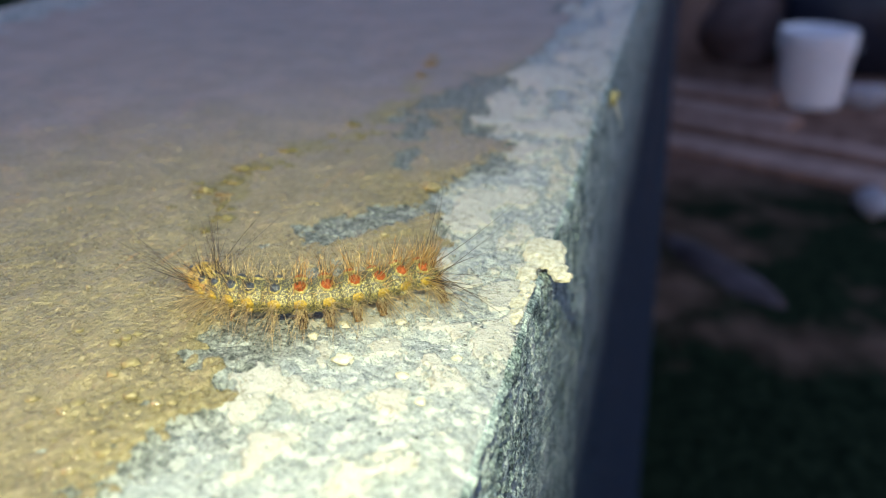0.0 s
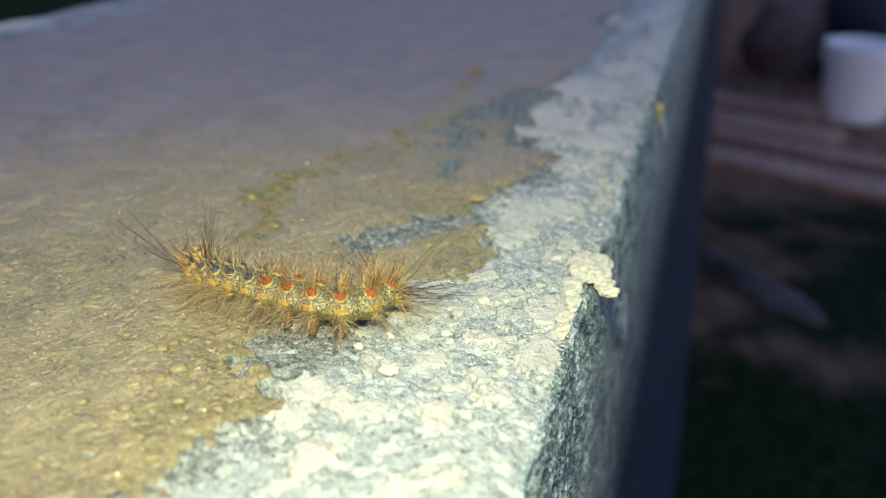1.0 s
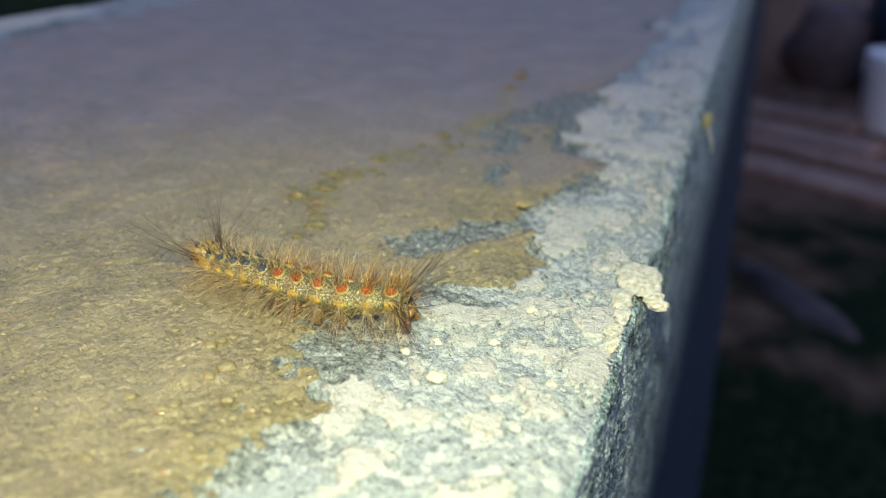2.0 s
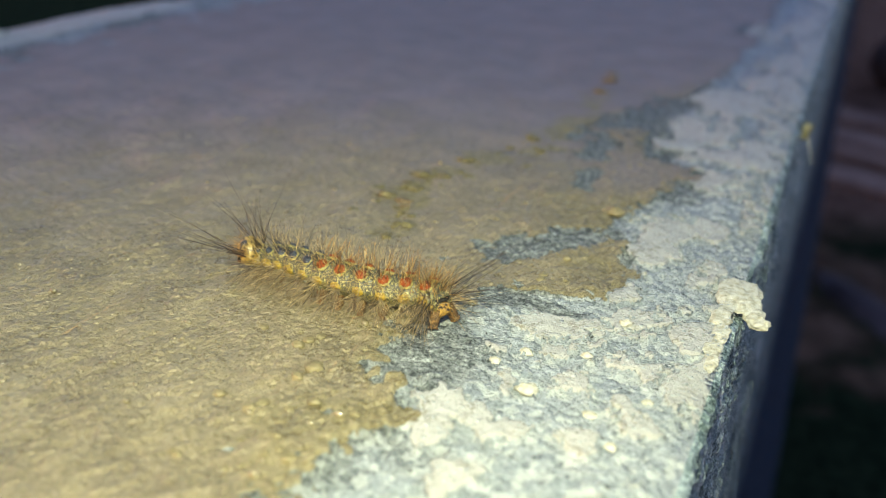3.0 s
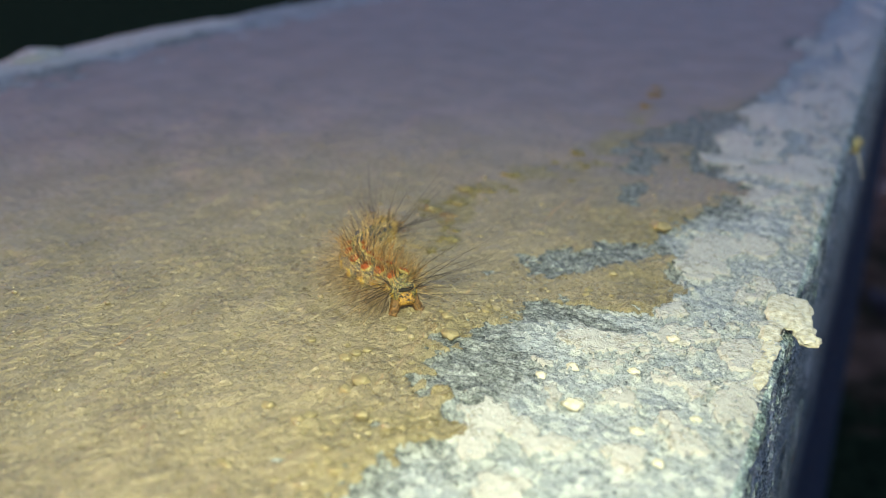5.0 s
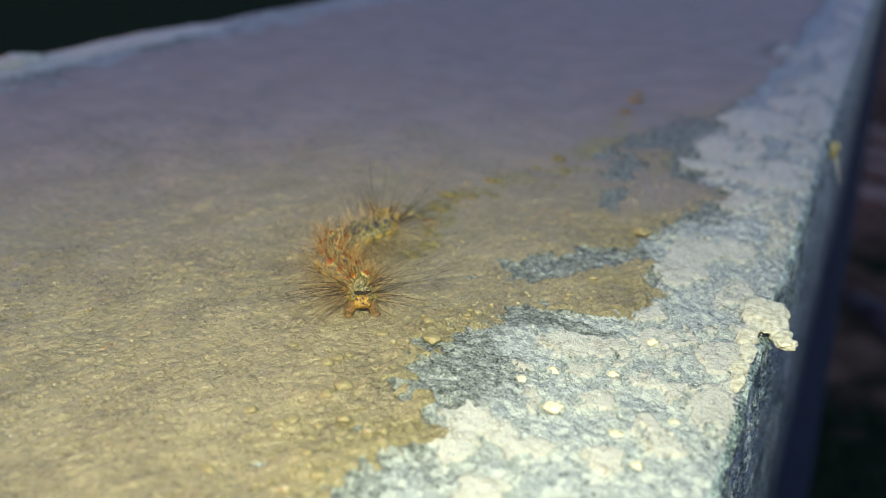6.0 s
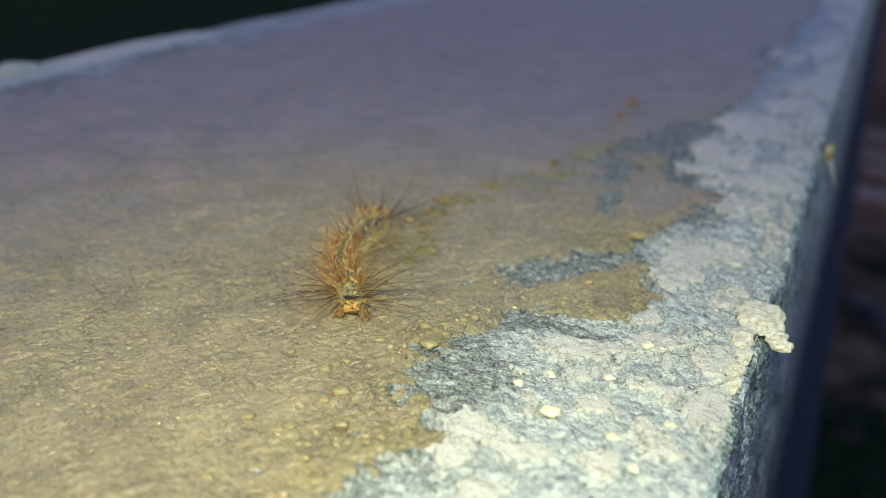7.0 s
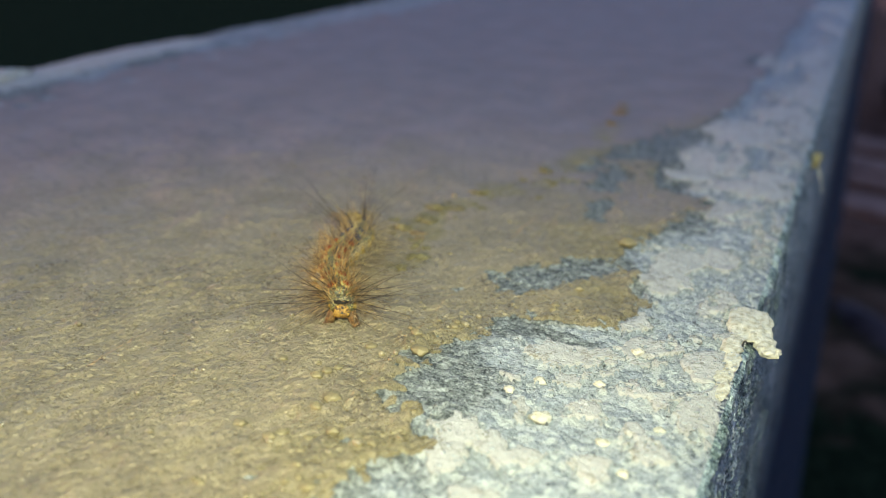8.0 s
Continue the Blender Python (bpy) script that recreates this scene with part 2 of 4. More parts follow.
M_AMBER = amber_material()
M_SKIN, M_HEAD = skin_material(), head_material()
M_RED = simple_material("brick_red_wart", (0.10, 0.020, 0.004), (0.27, 0.062, 0.010), 2600, 0.5, 0.0003, 0.25)
M_BLUE = simple_material("slate_blue_wart", (0.006, 0.008, 0.012), (0.030, 0.042, 0.062), 2600, 0.35, 0.0003, 0.5)
M_YELLOW = simple_material("yellow_wart", (0.10, 0.064, 0.008), (0.38, 0.255, 0.026), 2800, 0.4, 0.0003, 0.5)
M_CREAMSKIN = simple_material("cream_skin_ring", (0.05, 0.042, 0.016), (0.36, 0.30, 0.095), 2600, 0.5, 0.0002, 0.4)
M_LEG = simple_material("red_brown_leg", (0.045, 0.022, 0.010), (0.23, 0.115, 0.048), 2600, 0.45, 0.0002, 0.4)
def plate_material():
    k = Mat("specked_tail_plate", 0.45, 0.4)
    speck = k.noise(2400, 3, 0.65)
    col = k.ramp(speck, (0.42, (0.012, 0.010, 0.006)), (0.48, (0.17, 0.085, 0.014)), (0.60, (0.34, 0.20, 0.028)), (0.75, (0.40, 0.28, 0.07)))
    return k.done(col, None, k.bump(speck, 0.0004, 0.8))


M_PLATE = plate_material()
M_PROLEG = simple_material("mottled_brown_proleg", (0.012, 0.008, 0.004), (0.22, 0.12, 0.04), 2200, 0.5, 0.0004, 0.3)
M_DARK = simple_material("black_mark", (0.006, 0.006, 0.006), (0.03, 0.026, 0.02), 1500, 0.8, 0.0003, 0.1)
M_TANHAIR = hair_material("tan_hair", (0.29, 0.225, 0.13), 0.4, 0.0)
M_BLACKHAIR = hair_material("dark_bristle", (0.032, 0.021, 0.012), 0.4, 0.0)
M_GOLDHAIR = hair_material("golden_hair", (0.30, 0.152, 0.031), 0.4, 0.0)
M_PALEHAIR = hair_material("pale_bristle", (0.41, 0.305, 0.135), 0.3, 0.0)


# ---- mesh helpers ----
def mesh_of(name, verts, faces, material, smooth=True):
    me = bpy.data.meshes.new(name)
    me.from_pydata(np.asarray(verts).tolist() if isinstance(verts, np.ndarray) else verts, [], np.asarray(faces).tolist() if isinstance(faces, np.ndarray) else faces)
    me.materials.append(material)
    me.polygons.foreach_set("use_smooth", [smooth] * len(me.polygons))
    me.update()
    return me


def from_bm(name, bm, material, smooth=True):
    me = bpy.data.meshes.new(name)
    bm.to_mesh(me)
    bm.free()
    me.materials.append(material)
    me.polygons.foreach_set("use_smooth", [smooth] * len(me.polygons))
    return me


def part(name, me, parent, label="", at=None):
    ob = new(name, me)
    ob.parent = parent
    if at is not None:
        ob.matrix_basis = at
    return tagged(ob, label) if label else ob


def hash2(i, j, seed):
    h = (i.astype(np.int64) * 374761393 + j.astype(np.int64) * 668265263 + seed * 974634777) & 0x7FFFFFFF
    h = ((h ^ (h >> 13)) * 1274126177) & 0x7FFFFFFF
    return ((h ^ (h >> 16)) & 0xFFFF) / 65535.0


def grain(x, y, size, seed=0, octaves=3):
    """Smooth value noise of that feature size in metres, 0 to 1."""
    total, amp, norm = 0.0, 1.0, 0.0
    for o in range(octaves):
        u, v = x / size, y / size
        i, j = np.floor(u), np.floor(v)
        fu, fv = u - i, v - j
        fu, fv = fu * fu * (3 - 2 * fu), fv * fv * (3 - 2 * fv)
        s = seed + 17 * o
        a, b = hash2(i, j, s), hash2(i + 1, j, s)
        c, d = hash2(i, j + 1, s), hash2(i + 1, j + 1, s)
        total = total + amp * ((a * (1 - fu) + b * fu) * (1 - fv) + (c * (1 - fu) + d * fu) * fv)
        norm += amp
        amp, size = amp * 0.55, size * 0.48
    return total / norm


def step(a, b, v):
    q = np.clip((v - a) / (b - a), 0, 1)
    return q * q * (3 - 2 * q)


def blob(x, y, cx, cy, rx, ry, turn=0.0):
    """1 in the middle of an ellipse, 0.5 on its rim, falling outwards; millimetres."""
    c, s = math.cos(radians(turn)), math.sin(radians(turn))
    dx, dy = x / MM - cx, y / MM - cy
    return np.clip(1 - 0.5 * np.hypot((dx * c + dy * s) / rx, (dy * c - dx * s) / ry), 0, 1)


# ---- the wall top: dried mud film, lime crust and bare stone ----
def film_edge(y):
    """How far the film reaches towards the outer edge (x, metres)."""
    ys = np.array([-400, -60, -44, -35, -29, -22, -7, 0, 6, 9, 19, 33, 39, 50, 62, 80, 88, 94, 130, 153, 214, 300, 390, 540, 2500]) * MM
    xs = np.array([-40, -42, -42, -37, -45, -50, -48, -40, -36, -25, -21, -23, -29, -31, -25, -16, -22, -33, -38, -33, -27, -26, -28, -26, -30]) * MM
    return np.interp(y, ys, xs)


STREAK = ((-66, 16), (-71, 28), (-72, 35), (-73, 46), (-68, 62), (-63, 76), (-55, 86), (-57, 128), (-63, 170), (-56, 210))
PATCHES = ((-28.5, -2.6, 5.5, 3.4, 25), (-22.5, -0.5, 3, 2, 20), (-15, 5.5, 7.5, 2.3, 18), (-17.5, 38, 5.5, 14, -12), (-11, 49, 4, 7, 0), (-10, -10, 4.2, 1.9, 0), (-3, -8, 2.6, 9, 0),
           (-33, -33, 3.0, 7, 25), (-26, -33, 2.2, 3.5, 20), (-19, -17, 2.6, 1.6, 10), (-12, -20, 2.2, 1.4, 0), (-14.6, -30, 4, 3, 20), (-24.5, -9.5, 2.6, 2.4, 0), (-33.5, -11.5, 1.6, 1.6, 0), (-18, 15, 2.4, 3.6, 0), (-6, 4, 2.2, 5, 0), (-25, -44, 3, 3, 0),
           (-15, 79, 4, 9, 0), (-20, 158, 12, 18, 0), (-11, 100, 13, 9, 0), (-2, 9, 2.0, 12, 0), (-8, 30, 2.4, 6, 0), (-12, 190, 9, 14, 0), (-28, -22, 1.8, 2.2, 0), (-7, -24, 3, 3, 0))


def masks(x, y):
    n1, n2, n3 = grain(x, y, 0.012, 3, 4), grain(x, y, 0.0045, 8, 4), grain(x, y, 0.0014, 5, 3)
    inside = (film_edge(y) - x) / MM + (n1 - 0.5) * 8 + (n2 - 0.5) * 12 + (n3 - 0.5) * 9
    film = step(-1.0, 1.0, inside)
    # bare inlets in the film, and the worn strip along the inner edge
    bare = np.maximum.reduce([
        blob(x, y, -36.5, 28, 14, 5.0, 47), blob(x, y, -43, 18.5, 5, 2.6, 10), blob(x, y, -37.5, 3.5, 3.2, 4.5, 0), blob(x, y, -41, 68, 11, 3.2, 97), blob(x, y, -45, 96, 18, 5.0, 95), blob(x, y, -41, 130, 32, 7.5, 75), blob(x, y, -32, 106, 17, 4.0, 100),
        blob(x, y, -31, 295, 8, 14, 0), blob(x, y, -53, -51, 1.6, 0.9, 10), blob(x, y, -46, -39, 1.4, 0.9, 0)])
    bare = np.maximum(bare, step(-0.244, -0.256, x + (n1 - 0.5) * 0.05))
    film = film * (1 - step(0.40, 0.60, bare + (n1 - 0.5) * 0.5 + (n2 - 0.5) * 0.9 + (n3 - 0.5) * 0.5))
    wx, wy = x + (grain(x, y, 0.004, 91, 4) - 0.5) * 0.008, y + (grain(x, y, 0.004, 92, 4) - 0.5) * 0.009
    isles = np.maximum.reduce([blob(x, y, -46.5, -24.4, 2.6, 1.8, 20), blob(x, y, -41.0, -37.5, 5.8, 3.8, 20), blob(x, y, -41, -29, 2.2, 1.8, 0), blob(x, y, -50, -42, 5, 6, 0)])
    film = np.maximum(film, step(0.42, 0.62, isles + (n2 - 0.5) * 0.7 + (n3 - 0.5) * 0.5))
    n4 = grain(x, y, 0.028, 61, 2)
    away = np.clip((x - film_edge(y)) / MM, -40, 60)
    dust = step(-3, 8, away + 9 * step(0.16, 0.2, y) + (n4 - 0.5) * 12 + (n1 - 0.5) * 8) - 1.0 * step(0.15, 0.75, blob(wx, wy, -44, -17, 10.5, 13)) - 0.55 * step(0.15, 0.75, blob(wx, wy, -37, -44, 9, 6)) - 0.8 * step(0.3, 0.7, blob(x, y, -31, 3.5, 8, 2.4)) - 0.6 * step(0.3, 0.7, blob(wx, wy, -29, 106, 7, 18)) - (0.8 - 0.4 * step(0.045, 0.06, y)) * step(0.3, 0.6, bare) * (x > -0.2) + (n2 - 0.5) * 1.0
    dust = np.where(x < -0.2, 0.55 + (n2 - 0.5) - 0.6 * step(0.3, 0.7, blob(x, y, -258, 100, 9, 18)) - 0.6 * step(0.3, 0.7, blob(x, y, -258, 165, 8, 20)), dust)
    spots = np.maximum.reduce([blob(wx, wy, *p) for p in PATCHES])
    loose = 0.22 + 0.12 * step(5, 16, away) + (0.20 + (n4 - 0.5) * 1.3) * step(0.05, 0.12, y) + (n1 - 0.5) * 0.45 + (n2 - 0.5) * 0.9 + (n3 - 0.5) * 0.55 - 0.3 * (1 - np.clip(dust, 0, 1)) - 0.07 * step(-0.022, -0.045, y)
    solid = spots + (n3 - 0.5) * 0.34 + (n2 - 0.5) * 0.42 + (n1 - 0.5) * 0.25
    crust = np.maximum(0.5 + (loose - 0.5) * 2.0, 0.5 + (solid - 0.5) * 3.0)
    crust = np.where(x < -0.2, 0.15 + (n1 - 0.5) * 0.7 + 0.9 * step(-0.264, -0.272, x + (n1 - 0.5) * 0.02) * step(0.24, 0.19, y), crust)
    ochre = np.exp(-np.clip(inside, 0, 60) / (9.0 + 11.0 * step(0.0, 0.03, y))) * 0.66 + 0.35 * step(0.4, 0.6, isles) + (n1 - 0.5) * (0.28 + 0.7 * np.exp(-np.clip(inside, 0, 90) / 14.0)) + 0.12 * step(-0.02, -0.05, y)
    for (x0, y0), (x1, y1) in zip(STREAK, STREAK[1:]):
        reach = math.hypot(x1 - x0, y1 - y0) / 2 + 2
        ochre = ochre + 0.55 * step(0.45, 0.75, blob(x, y, (x0 + x1) / 2, (y0 + y1) / 2, reach, 6.0, math.degrees(math.atan2(y1 - y0, x1 - x0))) + (n2 - 0.5) * 0.7 + (n1 - 0.5) * 0.5) * (1 - step(0.06, 0.25, y))
    ochre = ochre + 0.26 * step(0.35, 0.75, blob(x, y, -50, 46, 24, 46, 12) + (n1 - 0.5) * 0.4)
    ochre = ochre * (1 - 0.8 * step(0.09, 0.3, y))
    return film, np.clip(crust, 0, 1), np.clip(ochre, 0, 1), np.clip(dust, 0, 1)


def top_height(x, y, film, crust):
    n0, n1 = grain(x, y, 0.09, 21, 2), grain(x, y, 0.011, 22, 3)
    n2, n3 = grain(x, y, 0.0024, 23, 3), grain(x, y, 0.0009, 24, 2)
    h = (n0 - 0.5) * 0.0030 + (n1 - 0.5) * 0.0010
    ca, sa = math.cos(radians(60)), math.sin(radians(60))
    skew = grain((x * ca + y * sa) * 0.8, (y * ca - x * sa) * 1.5, 0.0017, 25, 3)
    ridge = np.abs(2 * skew - 1)
    swell = grain((x * ca + y * sa) * 0.5, (y * ca - x * sa) * 1.6, 0.0052, 27, 2)
    hollow = np.minimum(np.abs(2 * swell - 1), 0.35)
    near = 1 - step(0.03, 0.14, y)
    soft = ((hollow - 0.2) * 0.0008 + (swell - 0.5) * 0.0007 + (np.minimum(ridge, 0.3) - 0.15) * 0.0013 + (skew - 0.5) * 0.0003) * (0.35 + 0.65 * near) + 0.0006 + (n3 - 0.5) * 0.00022 + (n1 - 0.5) * 0.0007
    brink = np.exp(-np.clip(film_edge(y) - x, 0, 1) / 0.016) * near
    soft = soft + brink * (np.maximum(grain(x, y, 0.0036, 26, 3) - 0.45, 0) * 0.0021 + (grain(x, y, 0.0013, 28, 2) - 0.5) * 0.0006)
    plate = step(0.47, 0.53, crust)
    hard = ((n2 - 0.5) * 0.0009 + (n3 - 0.5) * 0.0006) * (1 - 0.55 * plate) + plate * 0.0009
    return h + film * soft + (1 - film) * hard


def spread(a, b, fine, lo, hi, growth=1.07):
    """Places from lo to hi, fine between a and b and ever wider outside."""
    inner = np.arange(a, b + fine / 2, fine)
    up, d = [], fine
    while (up[-1] if up else inner[-1]) < hi:
        d *= growth
        up.append((up[-1] if up else inner[-1]) + d)
    down, d = [], fine
    while (down[-1] if down else inner[0]) > lo:
        d *= growth
        down.append((down[-1] if down else inner[0]) - d)
    return np.clip(np.concatenate([down[::-1], inner, up]), lo, hi)


def build_wall():
    ys = spread(-0.066, 0.060, 0.00034, -2.0, 7.0, 1.026)
    xs = spread(-0.105, -0.0008, 0.00034, -WIDTH + 0.003, -0.0008, 1.016)
    # --- top sheet with a rounded, nibbled arris
    X, Y = np.meshgrid(xs, ys, indexing="ij")
    film, crust, ochre, dust = masks(X, Y)
    Z = top_height(X, Y, film, crust)
    drop = 0.0011 + 0.0016 * grain(Y, Y * 0 + 1.0, 0.006, 31, 3)
    Z = Z - drop * np.exp(-(-X) / 0.0016) * (X > -0.02) - 0.004 * np.exp(-(X + WIDTH) / 0.004)
    a, b = X.shape
    # --- outer face: starts at the arris and leans outwards down to the ground
    zs = -spread(0.0006, 0.028, 0.0006, 0.0006, -GROUND + 0.05, 1.10)
    ZS, YS = np.meshgrid(zs, ys, indexing="ij")
    rough = (grain(YS, ZS, 0.0012, 41, 3) - 0.5) * 0.0014 + (grain(YS, ZS, 0.04, 42, 3) - 0.5) * 0.003 + (grain(YS, ZS, 0.0008, 43, 2) - 0.5) * 0.0007
    nib = (grain(Y[-1], Y[-1] * 0 + 1.0, 0.006, 31, 3) - 0.5) * 0.0016
    XS = -ZS * BATTER + 0.0003 + rough * step(0.0, -0.003, ZS) + nib[None, :] * np.exp(ZS / 0.004)
    ZS = ZS + Z[-1][None, :] * np.exp((ZS + 0.0006) / 0.003)
    top = np.stack([X, Y, Z], -1).reshape(-1, 3)
    face = np.stack([XS, YS, ZS], -1).reshape(-1, 3)

    def quads(rows, cols, base=0):
        i, j = np.meshgrid(np.arange(rows - 1), np.arange(cols - 1), indexing="ij")
        p = (i * cols + j + base).ravel()
        return np.stack([p, p + cols, p + cols + 1, p + 1], -1)

    verts = np.concatenate([top, face])
    faces = np.concatenate([quads(a, b), quads(len(zs), b, a * b)])
    joint = np.stack([np.arange(b - 1) + (a - 1) * b, np.arange(b - 1) + a * b, np.arange(1, b) + a * b, np.arange(1, b) + (a - 1) * b], -1)
    faces = np.concatenate([faces, joint])
    me = mesh_of("wall", verts, faces, M_WALL)
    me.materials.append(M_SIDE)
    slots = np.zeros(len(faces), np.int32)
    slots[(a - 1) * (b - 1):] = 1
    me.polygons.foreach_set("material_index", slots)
    for name, values in (("film", film), ("crust", crust), ("ochre", ochre), ("dust", dust)):
        at = me.attributes.new(name, "FLOAT", "POINT")
        at.data.foreach_set("value", np.concatenate([values.ravel(), np.zeros(len(face))]).astype(np.float32))
    wall = tagged(new("wall_top", me), "weathered stone wall top with tan mud film and white crust", "wall", kind="structure")
    # --- core under the sheet, with the inner face
    bm = bmesh.new()
    x0, x1, y0, y1, z0 = -WIDTH, -0.006, -2.0, 7.0, GROUND - 0.05
    for ring in ((x0 - 0.03, -z0 * BATTER - 0.006, z0), (x0 + 0.001, x1, -0.008)):
        for x, y in ((ring[0], y0), (ring[1], y0), (ring[1], y1), (ring[0], y1)):
            bm.verts.new((x, y, ring[2]))
    bm.verts.ensure_lookup_table()
    for k in range(4):
        bm.faces.new([bm.verts[i] for i in (k, (k + 1) % 4, 4 + (k + 1) % 4, 4 + k)])
    bm.faces.new([bm.verts[i] for i in (4, 5, 6, 7)])
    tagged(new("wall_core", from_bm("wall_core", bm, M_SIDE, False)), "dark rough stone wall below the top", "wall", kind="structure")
    return wall


build_wall()
GROUND_HERE = lambda x, y: float(top_height(*[np.array([v]) for v in (x, y)], *[m for m in masks(np.array([x]), np.array([y]))[:2]])[0])


# ---- ground beyond the wall ----
def build_ground():
    n = 90
    xs = np.linspace(-1, 1, n) ** 3 * 60
    X, Y = np.meshgrid(xs, xs + 2, indexing="ij")
    Z = GROUND + (grain(X, Y, 0.5, 51, 4) - 0.5) * 0.05
    i, j = np.meshgrid(np.arange(n - 1), np.arange(n - 1), indexing="ij")
    p = (i * n + j).ravel()
    me = mesh_of("ground", np.stack([X, Y, Z], -1).reshape(-1, 3), np.stack([p, p + n, p + n + 1, p + 1], -1), ground_material())
    tagged(new("ground", me), "dark turf and bare brown soil in dusk", "ground", kind="structure")


build_ground()


def lathe(name, profile, material, sides=40):
    verts, faces = [], []
    for r, z in profile:
        verts += [(r * math.cos(2 * math.pi * k / sides), r * math.sin(2 * math.pi * k / sides), z) for k in range(sides)]
    for i in range(len(profile) - 1):
        for k in range(sides):
            q = (k + 1) % sides
            faces.append((i * sides + k, i * sides + q, (i + 1) * sides + q, (i + 1) * sides + k))
    return mesh_of(name, verts, faces, material)


M_PAIL = simple_material("white_plastic", (0.74, 0.70, 0.73), (0.84, 0.81, 0.83), 6, 0.4, 0.0, 0.5)
M_PLANK = simple_material("grey_brown_plank", (0.20, 0.104, 0.080), (0.42, 0.240, 0.185), 30, 0.8, 0.002)
M_STONE = simple_material("grey_stone", (0.050, 0.038, 0.041), (0.115, 0.088, 0.094), 18, 0.95, 0.004, 0.05)
M_PALESTONE = simple_material("pale_grey_stone", (0.25, 0.225, 0.24), (0.40, 0.365, 0.385), 18, 0.9, 0.003, 0.1)
M_DULLSTONE = simple_material("dull_purple_stone", (0.11, 0.078, 0.080), (0.21, 0.150, 0.155), 12, 0.9, 0.004, 0.1)
M_BIN = simple_material("dark_navy_plastic", (0.008, 0.010, 0.018), (0.018, 0.022, 0.04), 9, 0.5, 0.0)
M_STEEL = simple_material("dull_steel", (0.25, 0.25, 0.26), (0.4, 0.4, 0.42), 60, 0.4, 0.0)


def build_bucket(x, y):
    pail = tagged(new("bucket"), "white plastic pail standing on bare soil", "bucket")
    pail.matrix_basis = pose(x, y, GROUND)
    part("body", lathe("body", [(0.0, 0.004), (0.092, 0.004), (0.100, 0.0), (0.101, 0.004), (0.115, 0.205), (0.116, 0.230), (0.112, 0.230), (0.097, 0.012), (0.0, 0.012)], M_PAIL), pail)
    for z, r in ((0.182, 0.1135), (0.205, 0.1152), (0.232, 0.1155)):
        part("rim", lathe("rim", [(r - 0.001, z - 0.006), (r + 0.005, z - 0.005), (r + 0.006, z + 0.003), (r - 0.002, z + 0.005), (r - 0.004, z)], M_PAIL), pail)
    verts, faces, sides = [], [], 6
    for i in range(25):
        a = math.pi * i / 24
        c = Vector((0.128 * math.cos(a), -0.128 * math.sin(a) * 0.45 - 0.02, 0.207 - 0.10 * math.sin(a)))
        for k in range(sides):
            b = 2 * math.pi * k / sides
            verts.append(c + Vector((math.cos(a) * math.cos(b), 0, math.sin(b))) * 0.002)
        if i:
            faces += [((i - 1) * sides + k, (i - 1) * sides + (k + 1) % sides, i * sides + (k + 1) % sides, i * sides + k) for k in range(sides)]
    part("handle", mesh_of("handle", verts, faces, M_STEEL), pail, "thin wire handle")


def box_bm(lx, ly, lz, bevel=0.004):
    bm = bmesh.new()
    bmesh.ops.create_cube(bm, size=1.0)
    bmesh.ops.scale(bm, vec=(lx, ly, lz), verts=bm.verts)
    bmesh.ops.bevel(bm, geom=bm.edges[:], offset=bevel, segments=2, affect="EDGES")
    return bm


def build_plank(x, y, z, length, width, turn):
    bm = box_bm(length, width, 0.03)
    bmesh.ops.subdivide_edges(bm, edges=[e for e in bm.edges if e.calc_length() > length * 0.8], cuts=10)
    for v in bm.verts:
        v.co.z += 0.006 * math.sin(v.co.x * 2.1)
        v.co += Vector((0, noise.noise(v.co * 9) * 0.004, noise.noise(v.co * 7 + Vector((3, 1, 0))) * 0.002))
    ob = tagged(new("plank", from_bm("plank", bm, M_PLANK, False)), "weathered brown wooden plank lying on soil", "plank", group="planks on the ground")
    ob.matrix_basis = pose(x, y, GROUND + z, 0, 0, turn)


def build_rock(name, x, y, z, size, material, label, category, seed, group="", subdiv=3, rough=0.22, turn=0.0):
    bm = bmesh.new()
    bmesh.ops.create_icosphere(bm, subdivisions=subdiv, radius=1.0)
    off = Vector((seed * 3.7, seed * 1.3, seed * 7.1))
    for v in bm.verts:
        d = 1 + rough * noise.noise(v.co * 1.4 + off) * 1.6 + rough * 0.6 * noise.noise(v.co * 3.7 + off)
        v.co = Vector((v.co.x * size[0], v.co.y * size[1], v.co.z * size[2])) * d
    ob = tagged(new(name, from_bm(name, bm, material)), label, category, group)
    ob.matrix_basis = pose(x, y, z, 0, 0, turn)
    return ob


build_bucket(0.468, 2.95)
for x, y, z, length, width, turn in ((0.50, 2.34, 0.02, 1.35, 0.085, -25), (0.10, 2.68, 0.02, 0.62, 0.15, -24), (0.02, 2.96, 0.02, 0.72, 0.15, -20), (0.20, 2.27, 0.012, 0.8, 0.14, -24)):
    build_plank(x, y, z, length, width, turn)
build_rock("stone", 0.15, 1.55, GROUND + 0.0, (0.17, 0.05, 0.022), M_STONE, "long flat grey stone half sunk in turf", "stone", 2, "stones in the turf", turn=-52)
build_rock("stone", 0.50, 1.96, GROUND + 0.02, (0.04, 0.05, 0.04), M_PALESTONE, "small pale grey stone in dark turf", "stone", 5, "stones in the turf")
build_rock("stone", 0.64, 2.95, GROUND + 0.03, (0.08, 0.05, 0.04), M_PALESTONE, "small pale grey stone beside the pail", "stone", 8, "stones in the turf")
